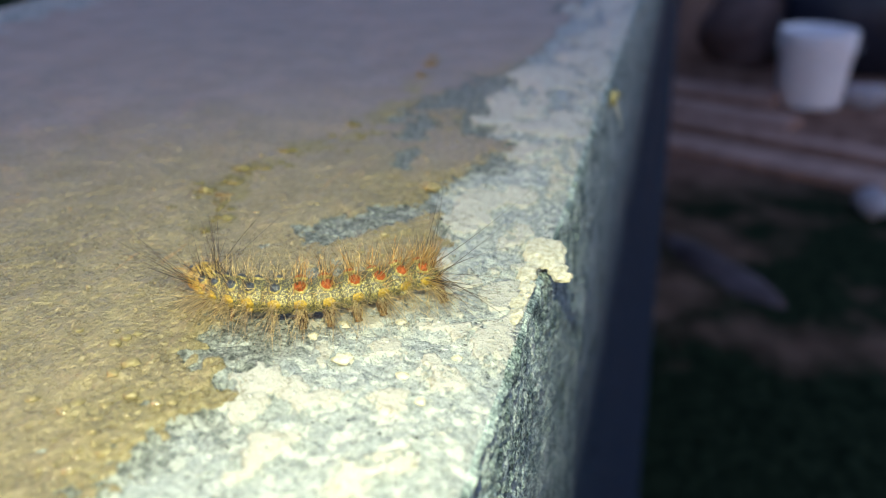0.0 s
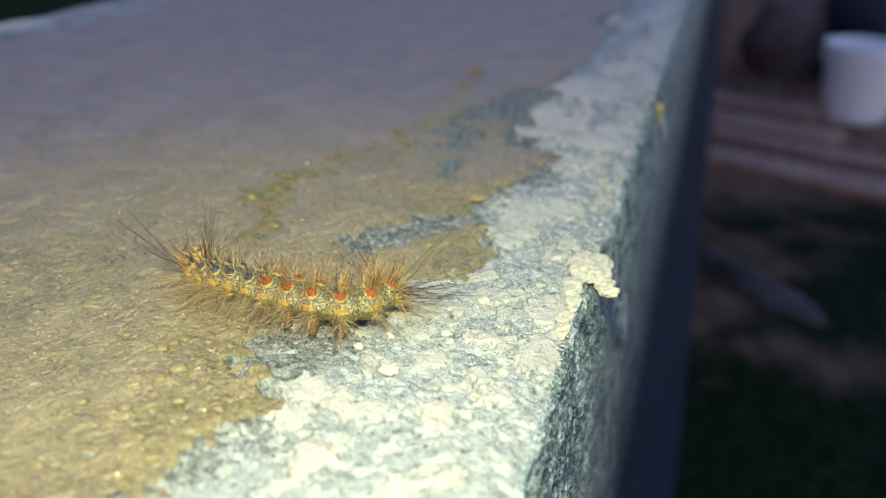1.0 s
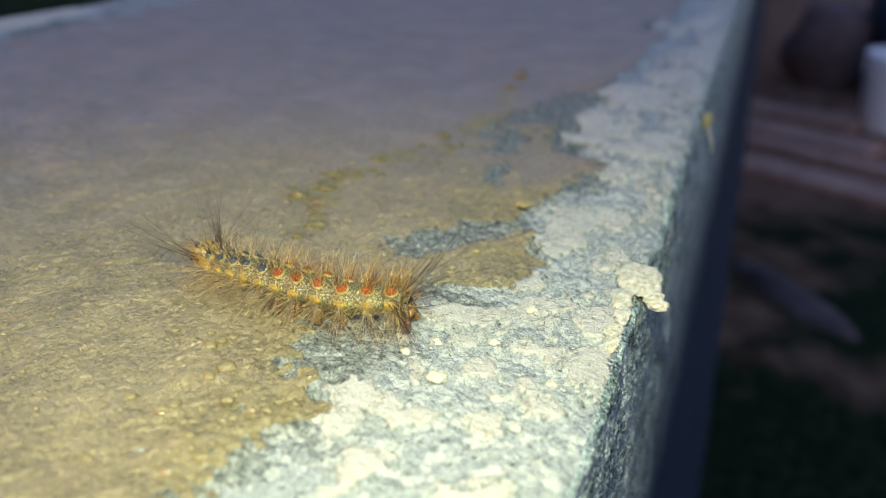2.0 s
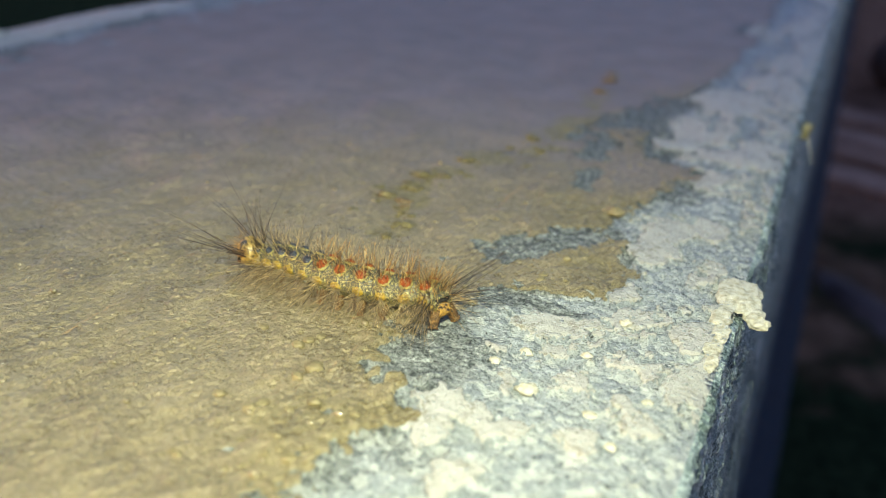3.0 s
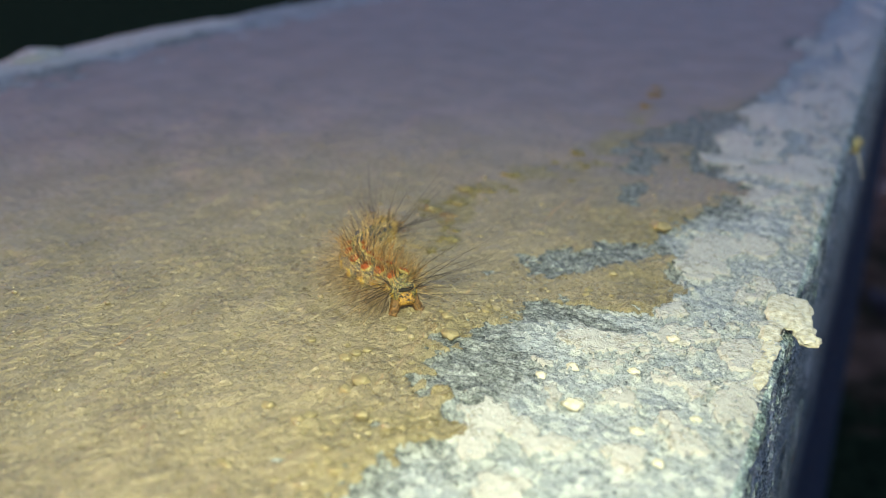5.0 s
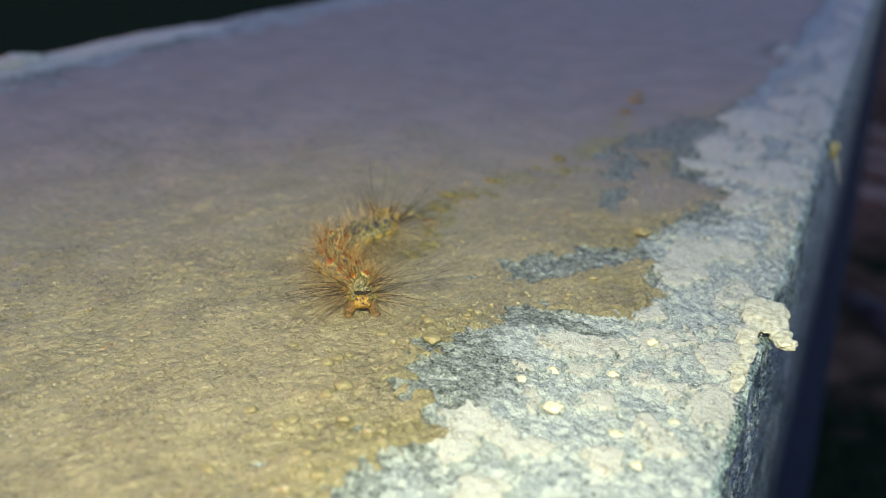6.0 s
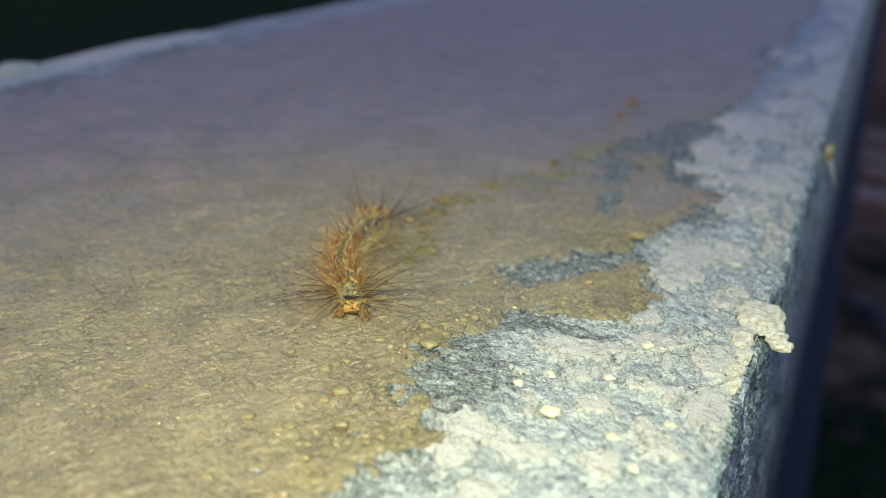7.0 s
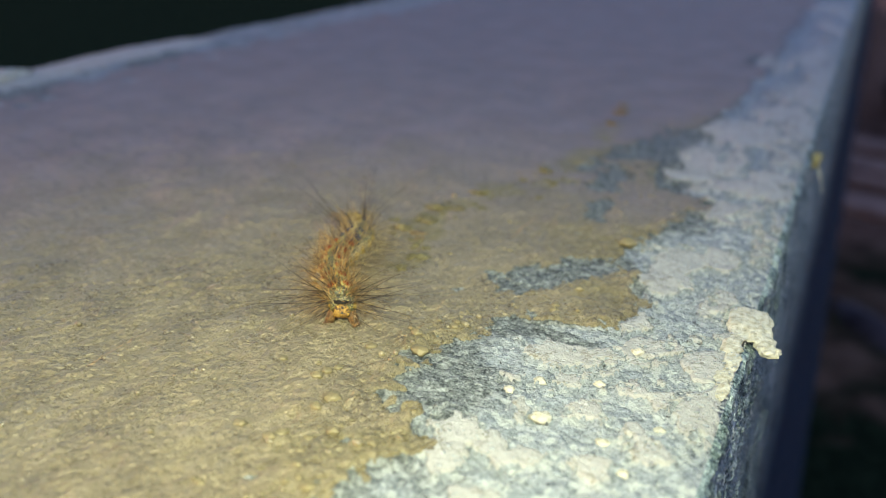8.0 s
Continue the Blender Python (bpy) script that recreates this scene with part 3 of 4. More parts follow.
build_rock("stone", 0.30, 3.55, GROUND + 0.14, (0.17, 0.14, 0.17), M_DULLSTONE, "dull purple-grey rounded stone behind the planks", "stone", 9, "stones in the turf")


def build_bin(x, y):
    bin_ob = tagged(new("storage_bin"), "dark navy plastic bin behind the pail", "bin")
    bin_ob.matrix_basis = pose(x, y, GROUND, 0, 0, 12)
    bm = box_bm(0.42, 0.32, 0.44, 0.03)
    bmesh.ops.translate(bm, vec=(0, 0, 0.22), verts=bm.verts)
    part("body", from_bm("body", bm, M_BIN), bin_ob)
    bm = box_bm(0.46, 0.36, 0.04, 0.012)
    bmesh.ops.translate(bm, vec=(0, 0, 0.46), verts=bm.verts)
    part("lid", from_bm("lid", bm, M_BIN), bin_ob)


build_bin(0.62, 3.45)


# ---- loose bits on the wall top ----
def build_crumb():
    crumb = tagged(new("mortar_crumb"), "cream lump of mortar hanging over the wall edge", "crumb")
    crumb.matrix_basis = pose(0.0, 0.014, 0.0)
    bm = bmesh.new()
    lobes = ((-1.8, 9.0, 0.3, 2.8, 6.4, 0.9), (0.8, 8.4, 0.0, 2.2, 5.8, 1.0), (3.2, 1.3, -0.7, 1.9, 1.7, 1.2), (2.2, 3.4, -0.4, 1.9, 2.2, 1.0), (-2.5, -1.0, 0.5, 1.7, 4.0, 0.7), (-1.8, -6.4, 0.4, 1.4, 3.6, 0.6), (-2.4, -11.0, 0.3, 1.5, 3.4, 0.5), (-1.8, -16.0, 0.3, 1.2, 3.0, 0.5), (-2.6, 12.6, 0.2, 1.7, 2.4, 0.6))
    for i, (x, y, z, rx, ry, rz) in enumerate(lobes):
        made = bmesh.ops.create_icosphere(bm, subdivisions=4, radius=1.0)["verts"]
        off = Vector((i * 5.1, 2.2, i * 1.7))
        for v in made:
            d = 1 + 0.40 * noise.noise(v.co * 1.9 + off) + 0.10 * noise.noise(v.co * 5.5 + off) + 0.05 * noise.noise(v.co * 12 + off)
            v.co = Vector((x + v.co.x * rx * d, y + v.co.y * ry * d, z * 0.8 + v.co.z * rz * 0.8 * d)) * MM
    lump = part("lump", from_bm("lump", bm, M_CREAM), crumb)
    fuse = lump.modifiers.new("fuse", "REMESH")
    fuse.mode, fuse.voxel_size, fuse.use_smooth_shade = "VOXEL", 0.00018, True


build_crumb()
BEADS = [(-47.7, -12.8, 1.3), (-29.4, 48.3, 1.9), (-52.6, -31.6, 1.3), (-53.2, -35.0, 0.9), (-50.5, -8.5, 0.9), (-31.5, 21.0, 0.9), (-46.0, -3.0, 0.7)]
bead_rng = random.Random(11)
for _ in range(40):
    y = bead_rng.uniform(-56, 14)
    BEADS.append((film_edge(y * MM) / MM - bead_rng.uniform(2, 11) - 14 * (bead_rng.random() ** 3), y, bead_rng.choice((0.35, 0.45, 0.55, 0.7, 0.9))))
for i, (x, y, r) in enumerate(BEADS):
    build_rock("bead", x * MM, y * MM, GROUND_HERE(x * MM, y * MM) + 0.15 * r * MM, (r * MM * 1.1, r * MM, r * MM * 0.62), M_AMBER,
               "large glossy amber bead stuck on the film" if r > 1 else "small glossy amber bead stuck on the film", "bead", i + 1, "beads on the film", 3, 0.22)
for i in range(46):
    k = bead_rng.choice((1, 2, 2, 3, 3, 3, 4, 4, 5, 5, 0))
    u, (x0, y0), (x1, y1) = bead_rng.random(), STREAK[k], STREAK[k + 1]
    x, y, r = x0 + (x1 - x0) * u + bead_rng.gauss(0, 3.4), y0 + (y1 - y0) * u + bead_rng.gauss(0, 4.5), 0.40 + 1.1 * bead_rng.random() ** 2
    build_rock("clump", x * MM, y * MM, GROUND_HERE(x * MM, y * MM) + 0.15 * r * MM, (r * MM * 1.4, r * MM * 1.1, r * MM * 0.5), M_OCHRE,
               "low ochre clump on the tan film", "clump", i + 60, "ochre clumps in a curved streak", 3, 0.5, bead_rng.uniform(0, 180))
M_RUST = crumb_material("rusty_orange_bit", (0.12, 0.084, 0.038), (0.165, 0.115, 0.054), (0.23, 0.165, 0.085))
for i, (x, y, r) in enumerate(((-71.0, 33.0, 1.1), (-69.5, 30.5, 0.8), (-62.0, 168.0, 2.0), (-60.5, 150.0, 1.4), (-64.0, 178.0, 1.3))):
    build_rock("clump", x * MM, y * MM, GROUND_HERE(x * MM, y * MM) + 0.1 * r * MM, (r * MM * 1.5, r * MM * 1.1, r * MM * 0.4), M_RUST,
               "low rusty orange clump on the tan film", "clump", i + 210, "orange clumps in the streak", 3, 0.5, 40.0 * i)
build_rock("mortar_lump", -0.284, 0.108, 0.0, (0.006, 0.010, 0.0035), M_GRIT, "pale grey mortar lump on the far wall edge", "mortar", 91, "", 4, 0.4)
for i, (x, y, r) in enumerate(((-24.0, -21.5, 1.3), (-14.4, -23.7, 0.8), (-19.0, -9.0, 0.7), (-27.5, -12.0, 0.8), (-10.0, -30.0, 0.7), (-31.0, -16.0, 0.7), (-16.0, 3.0, 0.8), (-8.0, -17.0, 0.6))):
    build_rock("pebble", x * MM, y * MM, GROUND_HERE(x * MM, y * MM) + 0.25 * r * MM, (r * MM * 1.25, r * MM, r * MM * 0.7), M_CREAM,
               "rounded cream grain on the white crust", "pebble", i + 30, "grains on the crust", 3, 0.3)


def build_grit():
    rng = np.random.RandomState(3)
    bm = bmesh.new()
    bmesh.ops.create_icosphere(bm, subdivisions=1, radius=1.0)
    base = np.array([v.co[:] for v in bm.verts])
    tris = np.array([[v.index for v in f.verts] for f in bm.faces])
    bm.free()
    n = 6500
    y = rng.uniform(-0.062, 0.06, n)
    x = -rng.uniform(0.0005, 0.052, n)
    film, crust, _, _ = masks(x, y)
    keep = (film < 0.3) & (masks(x, y)[3] + rng.uniform(-0.2, 0.2, n) > 0.6)
    x, y, film, crust = x[keep], y[keep], film[keep], crust[keep]
    n = len(x)
    z = top_height(x, y, film, crust)
    r = 0.00009 + 0.00026 * rng.random_sample(n) ** 4
    v = base[None] * (1 + rng.normal(0, 0.26, (n, len(base), 1))) * r[:, None, None] * np.array([1.25, 1.0, 0.55]) + np.stack([x, y, z + r * 0.05], -1)[:, None]
    f = tris[None] + (np.arange(n) * len(base))[:, None, None]
    tagged(new("grit", mesh_of("grit", v.reshape(-1, 3), f.reshape(-1, 3), M_GRIT)), "fine pale grit scattered over the bare stone", "grit", kind="stuff")


build_grit()


def build_droplets():
    """Tiny glossy droplets of the film, too many to count."""
    k = Mat("glossy_droplet", 0.18, 1.0)
    wet = k.done(k.ramp(k.noise(300, 3), (0.35, (0.15, 0.123, 0.062)), (0.65, (0.225, 0.187, 0.095))))
    rng = np.random.RandomState(9)
    bm = bmesh.new()
    bmesh.ops.create_icosphere(bm, subdivisions=2, radius=1.0)
    base = np.array([v.co[:] for v in bm.verts])
    tris = np.array([[v.index for v in f.verts] for f in bm.faces])
    bm.free()
    n = 1000
    y = -0.062 + 0.16 * rng.random_sample(n) ** 1.3
    x = film_edge(y) - 0.001 - 0.13 * rng.random_sample(n) ** 1.6
    film, crust, _, _ = masks(x, y)
    keep = (film > 0.8) & (grain(x, y, 0.012, 71, 2) + rng.uniform(-0.25, 0.25, n) > 0.5)
    x, y = x[keep], y[keep]
    n = len(x)
    z = top_height(x, y, film[keep], crust[keep])
    r = (0.00012 + 0.00036 * rng.random_sample(n) ** 3) * (1 + 0.6 * step(-0.010, -0.003, x - film_edge(y)))
    v = base[None] * r[:, None, None] * np.stack([rng.uniform(0.9, 1.6, n), np.ones(n), rng.uniform(0.8, 1.1, n)], -1)[:, None] + np.stack([x, y, z + r * 0.1], -1)[:, None]
    f = tris[None] + (np.arange(n) * len(base))[:, None, None]
    tagged(new("droplets", mesh_of("droplets", v.reshape(-1, 3), f.reshape(-1, 3), wet)), "tiny glossy droplets dried on the tan film", "droplets", kind="stuff")


build_droplets()


def build_moss():
    moss = build_rock("moss_bit", 0.0012, 0.152, -0.0035, (0.0021, 0.0026, 0.0023), M_MOSS, "yellow-green bit of moss clinging to the wall edge", "moss", 77, "", 3, 0.4)
    verts, faces = [], []
    for i in range(13):
        u = i / 12
        c = Vector((0.001 + 0.003 * u, -0.006 * u * u, -0.001 - 0.007 * u))
        verts += [c + Vector((0.0005 * math.cos(q * 2.094), 0.0005 * math.sin(q * 2.094), 0)) * (1 - 0.7 * u) for q in range(3)]
        if i:
            faces += [((i - 1) * 3 + q, (i - 1) * 3 + (q + 1) % 3, i * 3 + (q + 1) % 3, i * 3 + q) for q in range(3)]
    part("strand", mesh_of("strand", verts, faces, M_CREAM), moss, "pale dangling strand")


build_moss()


# ---- the caterpillar ----
SPOTS = ((0.061, 2.2, 3.9), (0.130, 2.4, 4.2), (0.203, 2.6, 4.4), (0.276, 2.75, 4.5), (0.363, 2.85, 4.6), (0.445, 2.9, 4.6), (0.535, 2.9, 4.6), (0.632, 2.9, 4.6), (0.726, 2.85, 4.4), (0.818, 2.75, 4.5), (0.909, 2.5, 4.4), (0.945, 2.2, 3.5))
LENGTH = 44.0


def barrel(name, half, r, material, squash=0.92):
    rings, sides = 11, 28
    verts, faces = [], []
    for i in range(rings):
        u = -1 + 2 * i / (rings - 1)
        body = r * (1 - 0.30 * abs(u) ** 3.2) * (1 + 0.025 * math.cos(u * 9))
        for k in range(sides):
            a = 2 * math.pi * k / sides
            swell = 1 + 0.05 * math.cos(6 * a) + 0.03 * noise.noise(Vector((u * 2 + r, math.cos(a) * 2, math.sin(a) * 2)))
            verts.append((u * half * MM, body * swell * math.cos(a) * MM, body * swell * math.sin(a) * squash * MM))
        if i:
            faces += [((i - 1) * sides + k, (i - 1) * sides + (k + 1) % sides, i * sides + (k + 1) % sides, i * sides + k) for k in range(sides)]
    n = len(verts)
    faces += [tuple(range(sides))[::-1], tuple(range(n - sides, n))]
    return mesh_of(name, verts, faces, material)


def knob(name, material, rx, ry, rz, seed=1):
    bm = bmesh.new()
    bmesh.ops.create_icosphere(bm, subdivisions=3, radius=1.0)
    for v in bm.verts:
        d = 1 + 0.10 * noise.noise(v.co * 3.1 + Vector((seed, 0, 0)))
        v.co = Vector((v.co.x * rx * d, v.co.y * ry * d, v.co.z * rz * d)) * MM
    return from_bm(name, bm, material)


def strands(name, material, roots, ways, lengths, thick, sag, seed):
    """Tapered, bowed hairs: one mesh. Millimetres."""
    rng = np.random.RandomState(seed)
    n, rings = len(roots), 6
    roots, ways, lengths = np.asarray(roots, float), np.asarray(ways, float), np.asarray(lengths, float)
    ways /= np.linalg.norm(ways, axis=1)[:, None]
    bow = rng.normal(0, 0.10, (n, 3)) + np.array([0, 0, -1.0]) * sag
    s = np.linspace(0, 1, rings)
    axis = roots[:, None] + ways[:, None] * (lengths[:, None] * s)[..., None] + bow[:, None] * (lengths[:, None] * s**2)[..., None]
    side = np.cross(ways, rng.normal(size=(n, 3)))
    side /= np.linalg.norm(side, axis=1)[:, None]
    other = np.cross(ways, side)
    wide = thick * (1 - 0.85 * s)
    ang = np.arange(3) * 2 * np.pi / 3
    ring = side[:, None] * np.cos(ang)[None, :, None] + other[:, None] * np.sin(ang)[None, :, None]
    v = axis[:, :, None] + ring[:, None] * wide[None, :, None, None]
    base = (np.arange(n) * rings * 3)[:, None, None] + (np.arange(rings - 1) * 3)[None, :, None]
    k = np.arange(3)[None, None]
    q = np.stack([base + k, base + (k + 1) % 3, base + 3 + (k + 1) % 3, base + 3 + k], -1).reshape(-1, 4)
    return mesh_of(name, v.reshape(-1, 3) * MM, q, material)


def tuft(centre, way, count, length, spread_by, rng, radius=0.5, least=0.45):
    roots = np.asarray(centre) + rng.normal(0, radius * 0.5, (count, 3))
    ways = np.asarray(way) / np.linalg.norm(way) + rng.normal(0, spread_by, (count, 3))
    return roots, ways, length * rng.uniform(least, 1.1, count)


def add_hair(parent, name, material, tufts, thick, sag, seed, label):
    roots, ways, lengths = (np.concatenate(some) for some in zip(*tufts))
    part(name, strands(name, material, roots, ways, lengths, thick, sag, seed), parent, label)


def stub(name, material, top, foot, r0, r1, sides=12):
    """A tapered fleshy leg from top to foot, with a flared pad."""
    a, b = Vector(top), Vector(foot)
    way = (b - a).normalized()
    s = way.orthogonal().normalized()
    o = way.cross(s)
    verts, faces = [], []
    profile = ((0.0, r0), (0.3, r0 * 0.92), (0.7, (r0 + r1) / 2), (0.86, r1 * 0.9), (0.94, r1 * 1.25), (1.0, r1 * 1.1))
    for i, (u, r) in enumerate(profile):
        for k in range(sides):
            q = 2 * math.pi * k / sides
            verts.append((a + (b - a) * u + (s * math.cos(q) + o * math.sin(q)) * r) * MM)
        if i:
            faces += [((i - 1) * sides + k, (i - 1) * sides + (k + 1) % sides, i * sides + (k + 1) % sides, i * sides + k) for k in range(sides)]
    faces.append(tuple(range(len(verts) - sides, len(verts))))
    return mesh_of(name, verts, faces, material)


def tail_plate():
    """A domed trapezoid shield, wider towards its hind end."""
    n = 18
    verts, faces = [], []
    for i in range(n + 1):
        u = -1 + 2 * i / n
        for j in range(n + 1):
            v = -1 + 2 * j / n
            wide = (1.45 + 0.35 * u) * (1 - 0.18 * max(0, abs(u) - 0.6) / 0.4)
            dome = (1 - abs(u) ** 4) * (1 - abs(v) ** 4)
            rough = 0.12 * noise.noise(Vector((u * 3, v * 3, 4.0)))
            verts.append((u * 1.25 * MM, v * wide * MM, (0.85 * dome**0.6 + rough - 0.5) * MM))
            if i and j:
                p = i * (n + 1) + j
                faces.append((p - n - 2, p - 1, p, p - n - 1))
    return mesh_of("tail_plate", verts, faces, M_PLATE)


def build_caterpillar():
    cat = tagged(new("caterpillar"), "hairy mottled caterpillar with blue and red warts crawling on stone", "caterpillar")
    pieces = []
    # head
    bm = bmesh.new()
    bmesh.ops.create_uvsphere(bm, u_segments=28, v_segments=18, radius=1.0)
    for v in bm.verts:
        groove = 0.10 * math.exp(-(v.co.y / 0.12) ** 2) * max(0, v.co.z)
        v.co = Vector((v.co.x * 2.3, v.co.y * 2.7, v.co.z * 2.55 * (1 - groove))) * MM
    head = part("head", from_bm("head", bm, M_HEAD), cat, "yellow head shell speckled black")
    rng = np.random.RandomState(5)
    for sy in (1, -1):
        part("brow_mark", knob("brow_mark", M_BLUE, 0.75, 0.55, 0.45), head, "black brow mark", pose(-0.75 * MM, 1.15 * MM * sy, 1.85 * MM, -22 * sy, -25, 0))
        part("eye_patch", knob("eye_patch", M_DARK, 0.35, 0.35, 0.35), head, "black eye patch", pose(-1.5 * MM, 1.95 * MM * sy, -0.6 * MM))
    part("mouthparts", knob("mouthparts", M_LEG, 0.8, 0.9, 0.7), head, "brown mouthparts", pose(-1.5 * MM, 0, -1.7 * MM))
    add_hair(head, "hair", M_GOLDHAIR, [tuft((-1.0, 1.2 * s, 0.2), (-0.8, 0.8 * s, 0.3), 44, 3.6, 0.5, rng, 1.8) for s in (1, -1)], 0.035, 0.15, 6, "short golden face hair")
    pieces.append((head, 0.020, 5.0))
    # body segments
    for i, (s, r, lift) in enumerate(SPOTS):
        near = SPOTS[i - 1][0] if i else 0.01
        far = SPOTS[i + 1][0] if i + 1 < len(SPOTS) else 1.0
        half = LENGTH * (far - near) / 2 * 0.66
        seg = part("segment", barrel("segment", half, r, M_HEAD if i == 0 else M_SKIN), cat)
        rng = np.random.RandomState(40 + i)
        last = i == len(SPOTS) - 1
        squash = 0.92
        if not last:
            wide, high, tip = (0.52, 0.75, 36) if i < 5 else (0.48, 0.79, 32)
            size = 0.70 if i < 2 else 0.86 if i < 5 else 1.0
            ring = knob("wart_ring", M_CREAMSKIN, 1.24 * size, 1.18 * size, 0.48, i + 9)
            wart = knob("dorsal_wart", M_BLUE if i < 5 else M_RED, size, 0.96 * size, 0.75, i)
            for sy in (1, -1):
                part("wart_ring", ring, seg, "", pose(0, r * wide * 0.98 * MM * sy, r * high * 0.97 * MM, -tip * sy, 0, 0))
                part("dorsal_wart", wart, seg, "dark blue wart" if i < 5 else "brick red wart", pose(0, r * wide * MM * sy, r * high * MM, -tip * sy, 0, 0))
        flank = knob("flank_wart", M_YELLOW, 1.08, 0.45, 0.82, i + 20)
        low = knob("low_wart", M_YELLOW if i < 4 else M_SKIN, 0.7, 0.5, 0.5, i + 40)
        for sy in (1, -1):
            part("flank_wart", flank, seg, "yellow flank wart", pose(0, r * 0.95 * MM * sy, -r * 0.02 * MM))
            part("low_wart", low, seg, "", pose(0, r * 0.86 * MM * sy, -r * 0.46 * MM))
        # dorsal bristles: stiff, dark and pale
        front = max(0.0, 1 - i / 4)
        back = max(0.0, (i - 7) / 4)
        lean = -0.35 * front + 0.35 * back
        up = [tuft((0.5 * lean, 0.50 * r * sy, 0.8 * r), (lean, 0.45 * sy, 1.0), 7, 6.8 + 1.5 * front, 0.30, rng, 1.1) for sy in (1, -1)]
        pale = [tuft((0, 0.50 * r * sy, 0.7 * r), (lean, 0.42 * sy, 1.0), 9 + int(6 * min(1.0, max(0.0, (i - 4) / 5))), 5.4, 0.34, rng, 1.3) for sy in (1, -1)]
        add_hair(seg, "bristle", M_BLACKHAIR, up, 0.05, 0.0, 60 + i, "dark stiff back bristles")
        add_hair(seg, "pale_bristle", M_PALEHAIR, pale, 0.055, 0.0, 80 + i, "pale back bristles")
        fans = [tuft((0, r * 0.95 * sy, z * r), (lean * 1.2, 1.0 * sy, tilt), c, ln, 0.48, rng, 1.0, 0.35)
                for sy in (1, -1) for z, tilt, c, ln in ((0.05, 0.45, 5, 5.5), (0.0, -0.1, 9, 7.5), (-0.2, -0.5, 12 if i < 9 else 9, 9.0 if i < 9 else 7.0), (-0.5, -0.9, 20 if i < 9 else 8, 6.0))]
        add_hair(seg, "hair", M_TANHAIR, fans, 0.046, 0.12, 100 + i, "tan flank hair")
        glossy = [tuft((0, r * 0.95 * sy, -0.3 * r), (lean * 1.2, 1.0 * sy, -0.15), 13, 10.0, 0.42, rng, 0.9) for sy in (1, -1)]
        add_hair(seg, "pale_hair", M_PALEHAIR, glossy, 0.048, 0.12, 160 + i, "pale flank hair")
        dark = [tuft((0, r * 0.95 * sy, -0.2 * r), (lean * 1.5, 1.0 * sy, 0.0), 5 if i < 9 else 1, 10.5, 0.36, rng, 0.6) for sy in (1, -1)]
        add_hair(seg, "dark_hair", M_BLACKHAIR, dark, 0.048, 0.12, 120 + i, "dark flank hair")
        if i >= 5:
            count = 16 if i < 10 else 18
            spines = [tuft((0, 0.42 * r * sy, 0.75 * r), (0.3, 0.4 * sy, 1.0), count, 4.8, 0.32, rng, 1.5) for sy in (1, -1)]
            add_hair(seg, "gold_bristle", M_GOLDHAIR, spines, 0.055, 0.0, 200 + i, "golden brown rump bristles")
        if i == 0 or i >= 8:
            gold = [tuft((0.5 * lean, r * 0.85 * sy, 0.35 * r), (lean * 1.5, 0.9 * sy, 0.75), 14, 3.6, 0.45, rng, 1.5) for sy in (1, -1)]
            add_hair(seg, "gold_hair", M_GOLDHAIR, gold, 0.045, 0.03, 180 + i, "short golden fringe hair")
        if i == 0:
            long = [tuft((-0.8, 1.9 * sy, 0.8), (-1.0, 0.75 * sy, 0.7), 9, 17.0, 0.2, rng, 0.6, 0.75) for sy in (1, -1)]
            long += [tuft((0.4, 1.0 * sy, 2.0), (-0.1, 0.3 * sy, 1.0), 4, 9.0, 0.16, rng) for sy in (1, -1)]
            add_hair(seg, "long_hair", M_BLACKHAIR, long, 0.085, 0.02, 140, "long black hair pencils")
        if i >= 10:
            long = [tuft((0.4, 1.7 * sy, h0), (0.75, w * sy, h), c, ln, 0.10, rng, 0.9, 0.78) for sy in (1, -1)
                    for w, h, h0, c, ln in ((0.75, 1.1, 1.0, 1, 20.0), (1.0, 0.65, 0.8, 1, 20.0), (1.6, 0.30, 0.4, 1, 19.0), (2.0, 0.10, 0.2, 2, 18.0), (1.5, -0.12, -0.2, 1, 14.0), (0.8, -0.15, -0.4, 1, 11.0))]
            add_hair(seg, "long_hair", M_BLACKHAIR, long, 0.082, 0.05, 150 + i, "long dark tail hairs")
        if i < 3:
            for sy in (1, -1):
                part("leg", stub("leg", M_LEG, (0, 1.1 * sy, -r * 0.75), (-0.5, 1.7 * sy, -lift + 0.1), 0.42, 0.16), seg, "small red-brown jointed leg")
        if 5 <= i <= 8:
            for sy in (1, -1):
                part("proleg", stub("proleg", M_PROLEG, (0, 1.4 * sy, -r * 0.6), (0.1, 2.4 * sy, -lift + 0.1), 1.0, 0.55), seg, "stubby brown-pink proleg")
        if last:
            part("tail_plate", tail_plate(), seg, "yellow-orange tail plate specked black", pose(1.65 * MM, 0, -0.50 * MM, 0, 58, 0))
            for sy in (1, -1):
                part("black_mark", knob("black_mark", M_DARK, 0.38, 0.95, 0.2, 4 + sy), seg, "black mark above the tail plate", pose(1.35 * MM, 0.72 * sy * MM, 0.92 * MM, 0, 50, 24 * sy))
            for sy in (1, -1):
                part("anal_proleg", stub("anal_proleg", M_PROLEG, (1.0, 1.4 * sy, -1.0), (1.7, 2.5 * sy, -lift + 0.1), 0.95, 0.72), seg, "splayed mottled brown hind proleg")
        pieces.append((seg, s, lift))
    return cat, pieces


CATERPILLAR, PIECES = build_caterpillar()


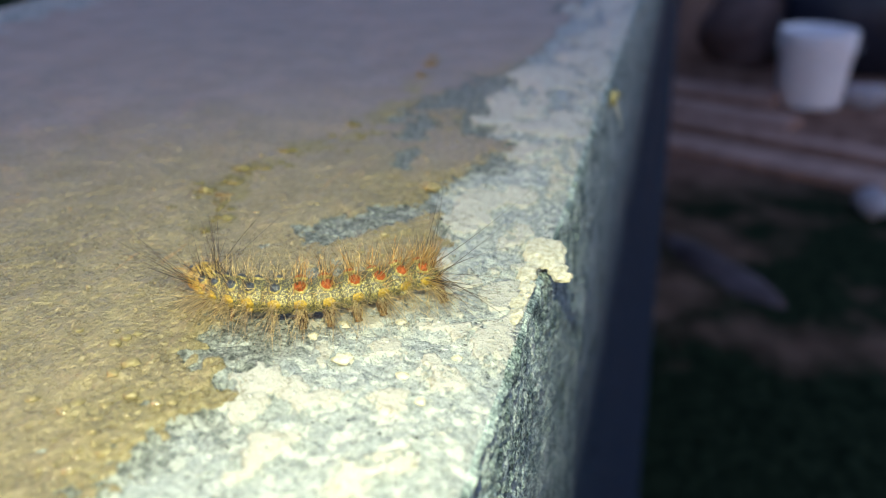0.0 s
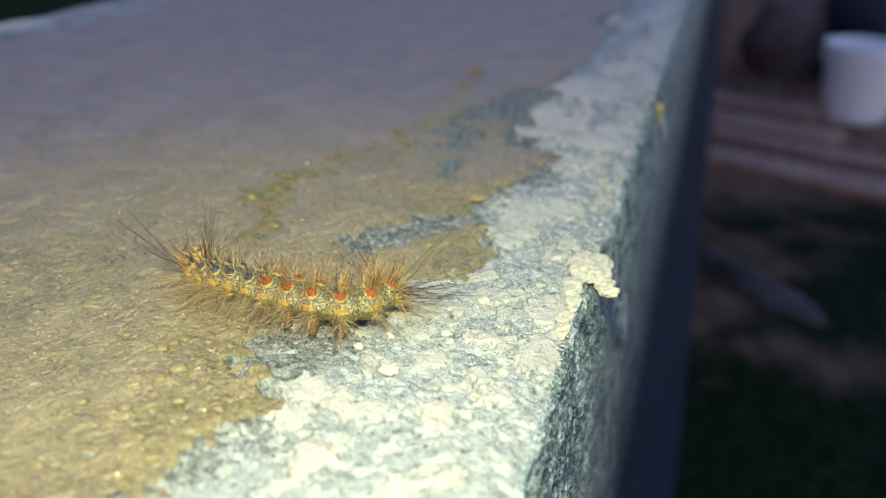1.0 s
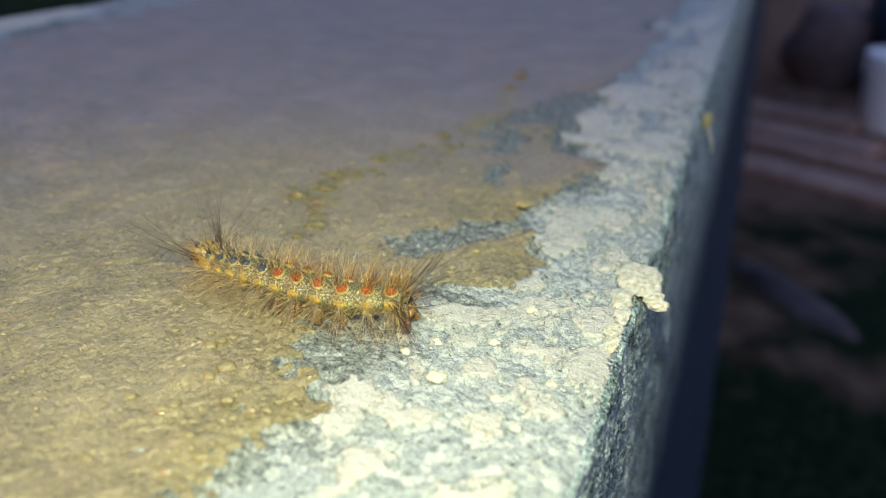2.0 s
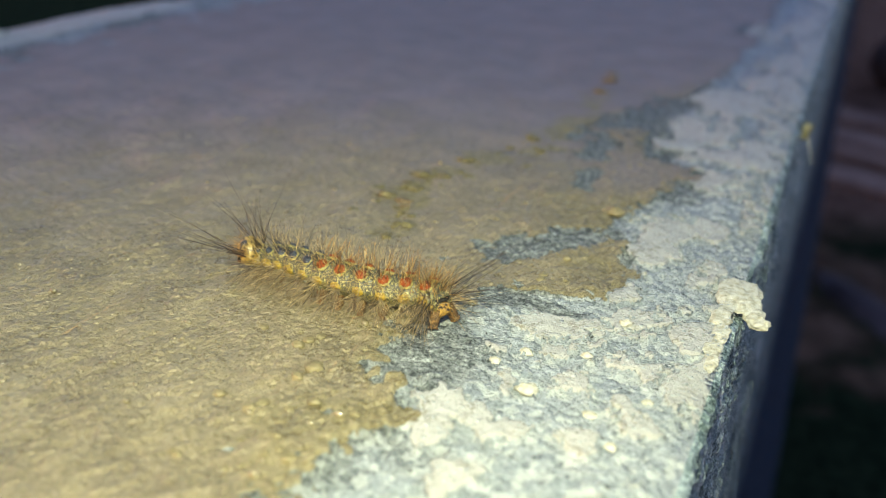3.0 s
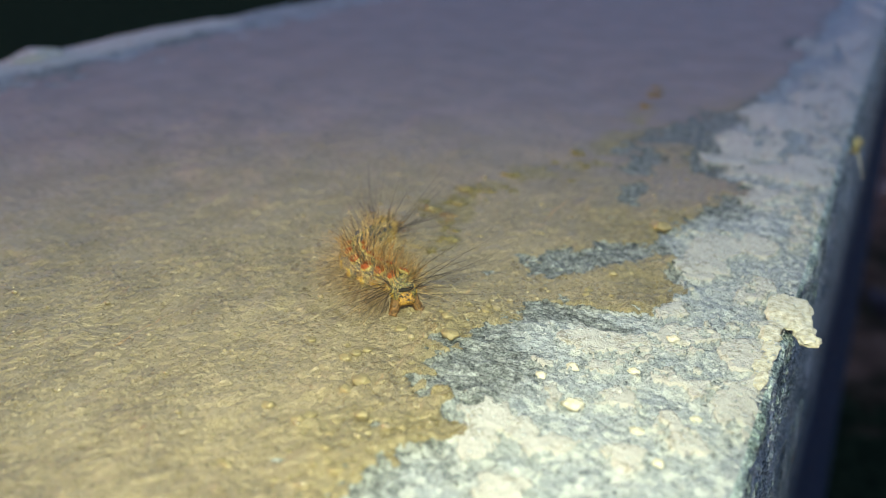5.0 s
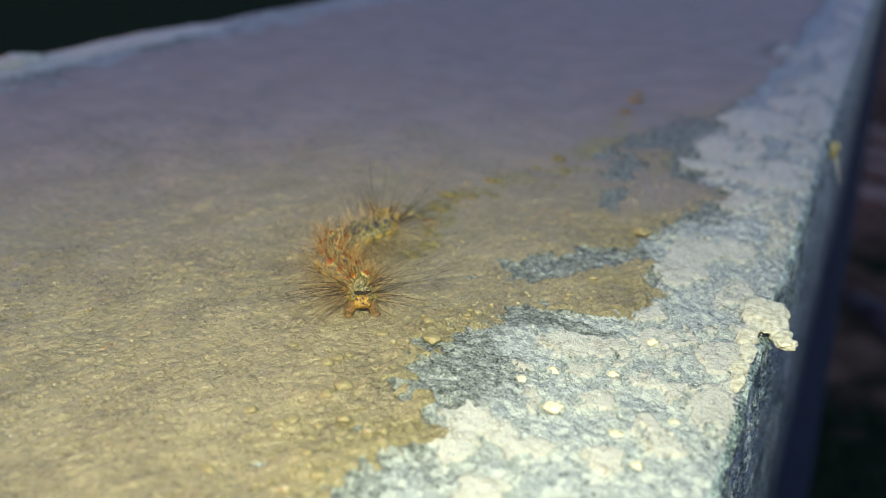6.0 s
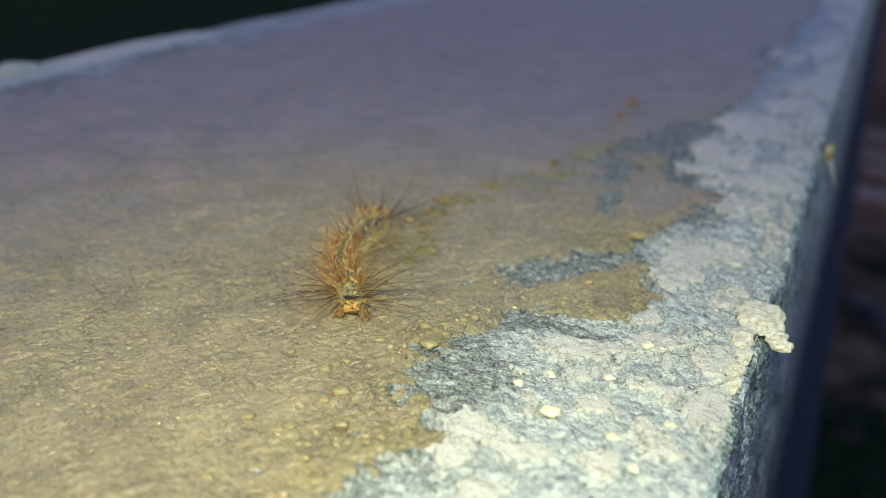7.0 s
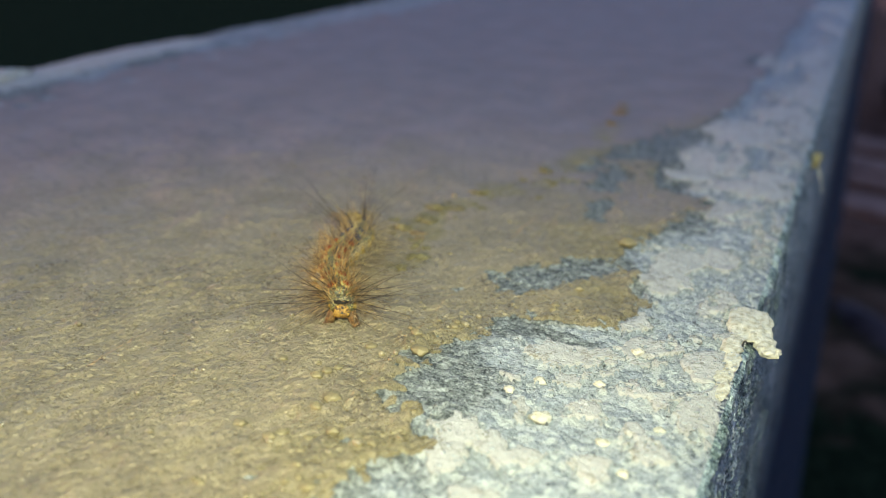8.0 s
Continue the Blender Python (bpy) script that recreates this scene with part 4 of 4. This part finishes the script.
# ---- the phone's torch ----
def build_torch():
    torch = tagged(new("phone_torch"), "small white torch lamp of the filming phone", "torch")
    k = Mat("torch_led", 0.5)
    k.b.inputs["Emission Color"].default_value = (0.96, 0.985, 0.665, 1)
    k.b.inputs["Emission Strength"].default_value = TORCH
    led = k.done((0.8, 0.8, 0.7))
    sides = 20
    disc = [(0.0025 * math.cos(2 * math.pi * q / sides), 0.0025 * math.sin(2 * math.pi * q / sides), 0.0) for q in range(sides)]
    part("led", mesh_of("led", disc, [tuple(range(sides))[::-1]], led, False), torch, "glowing white lamp")
    part("housing", lathe("housing", [(0.0027, -0.0004), (0.0036, -0.0004), (0.0040, 0.0010), (0.0040, 0.0050), (0.0, 0.0052)], M_BIN, 20), torch)
    return torch


TORCH_LAMP = build_torch()


# ---- what moves ----
def spine(x, y, heading, bend, sway, twist, length):
    """The caterpillar's centre line: (x, y, angle) along it, by fraction from head to tail. Millimetres and degrees."""
    n = 60
    q = np.linspace(-0.5, 0.5, n + 1)
    a = np.radians(heading + bend * q + sway * q**2 + twist * q**3)
    px = np.r_[0, np.cumsum(np.cos((a[1:] + a[:-1]) / 2))] * length / n
    py = np.r_[0, np.cumsum(np.sin((a[1:] + a[:-1]) / 2))] * length / n
    px, py = px - px[n // 2] + x, py - py[n // 2] + y
    return lambda s: (float(np.interp(s + 0.0, q + 0.5, px)), float(np.interp(s, q + 0.5, py)), float(np.interp(s, q + 0.5, np.degrees(a))))


def motions():
    walk(TORCH_LAMP, [(t, m @ pose(-0.003, 0.032, 0.001)) for t, m in EYE_ROWS])
    crawl = [
        (0, spine(-31.7, -12.1, 27.1, 107.5, -115.2, -200.9, 43.3)),
        (0.5, spine(-38.1, -13.5, 8.5, 132.0, 81.2, -146.6, 44.4)),
        (1, spine(-44.7, -12.4, -12.2, 21.7, 269.1, 739.8, 44.6)),
        (1.5, spine(-50.0, -11.4, -4.3, 26.3, 34.9, 296.2, 43.2)),
        (1.7, spine(-50.9, -11.0, -9.3, 36.1, 117.6, 120.6, 41.8)),
        (2.8, spine(-58.2, -12.3, -9.1, 17.7, 66.1, 186.4, 39.0)),
        (3, spine(-60.4, -11.6, -6.4, 62.2, 99.7, -352.2, 38.5)),
        (3.5, spine(-63.2, -11.4, -0.3, 29.5, -121.0, 475.0, 34.0)),
        (4, spine(-67.4, -10.8, -14.9, 204.1, -90.0, -345.4, 28.2)),
        (4.2, spine(-68.2, -9.5, -19.7, 160.6, -0.0, -232.8, 26.7)),
        (5.3, spine(-72.0, -2.5, -64.3, 178.8, 78.9, -496.2, 33.0)),
        (5.5, spine(-72.7, -2.5, -67.1, 169.0, 76.1, -351.8, 35.1)),
        (6, spine(-75.4, 1.7, -72.9, 210.0, 70.3, -895.6, 38.7)),
        (6.5, spine(-74.2, 4.1, -74.2, 84.2, 109.1, -190.5, 41.3)),
        (7, spine(-73.8, 4.6, -74.1, 73.0, 107.5, -203.1, 39.2)),
        (7.5, spine(-73.5, 5.9, -74.6, 33.5, 137.9, -29.0, 39.8)),
        (8, spine(-74.1, 5.7, -78.1, 68.9, 218.6, -380.2, 40.0)),
    ]
    # how far the tail end swings towards the outer side, in degrees
    swing = {0: 0, 0.5: -12, 1: -28, 1.5: -38, 1.7: -38, 2.8: -42, 3: -32, 3.5: -48, 4: -66, 4.2: -62, 5.3: -24, 5.5: -22, 6: -15, 6.5: -18, 7: -26, 7.5: -28, 8: -30}
    base = []
    for t, line in crawl:
        x, y, a = line(0.5)
        base.append((t, pose(x * MM, y * MM, 0.0005, 0, 0, a)))
    walk(CATERPILLAR, base)
    for k, (piece, s, high) in enumerate(PIECES):
        share = max(0.0, (k - 10) / 2)
        rows = []
        for (t, line), (_, m) in zip(crawl, base):
            x, y, a = line(s)
            rows.append((t, m.inverted() @ pose(x * MM, y * MM, (0.4 + high) * MM, 0, 0, a + share * swing[t])))
        walk(piece, rows)


motions()
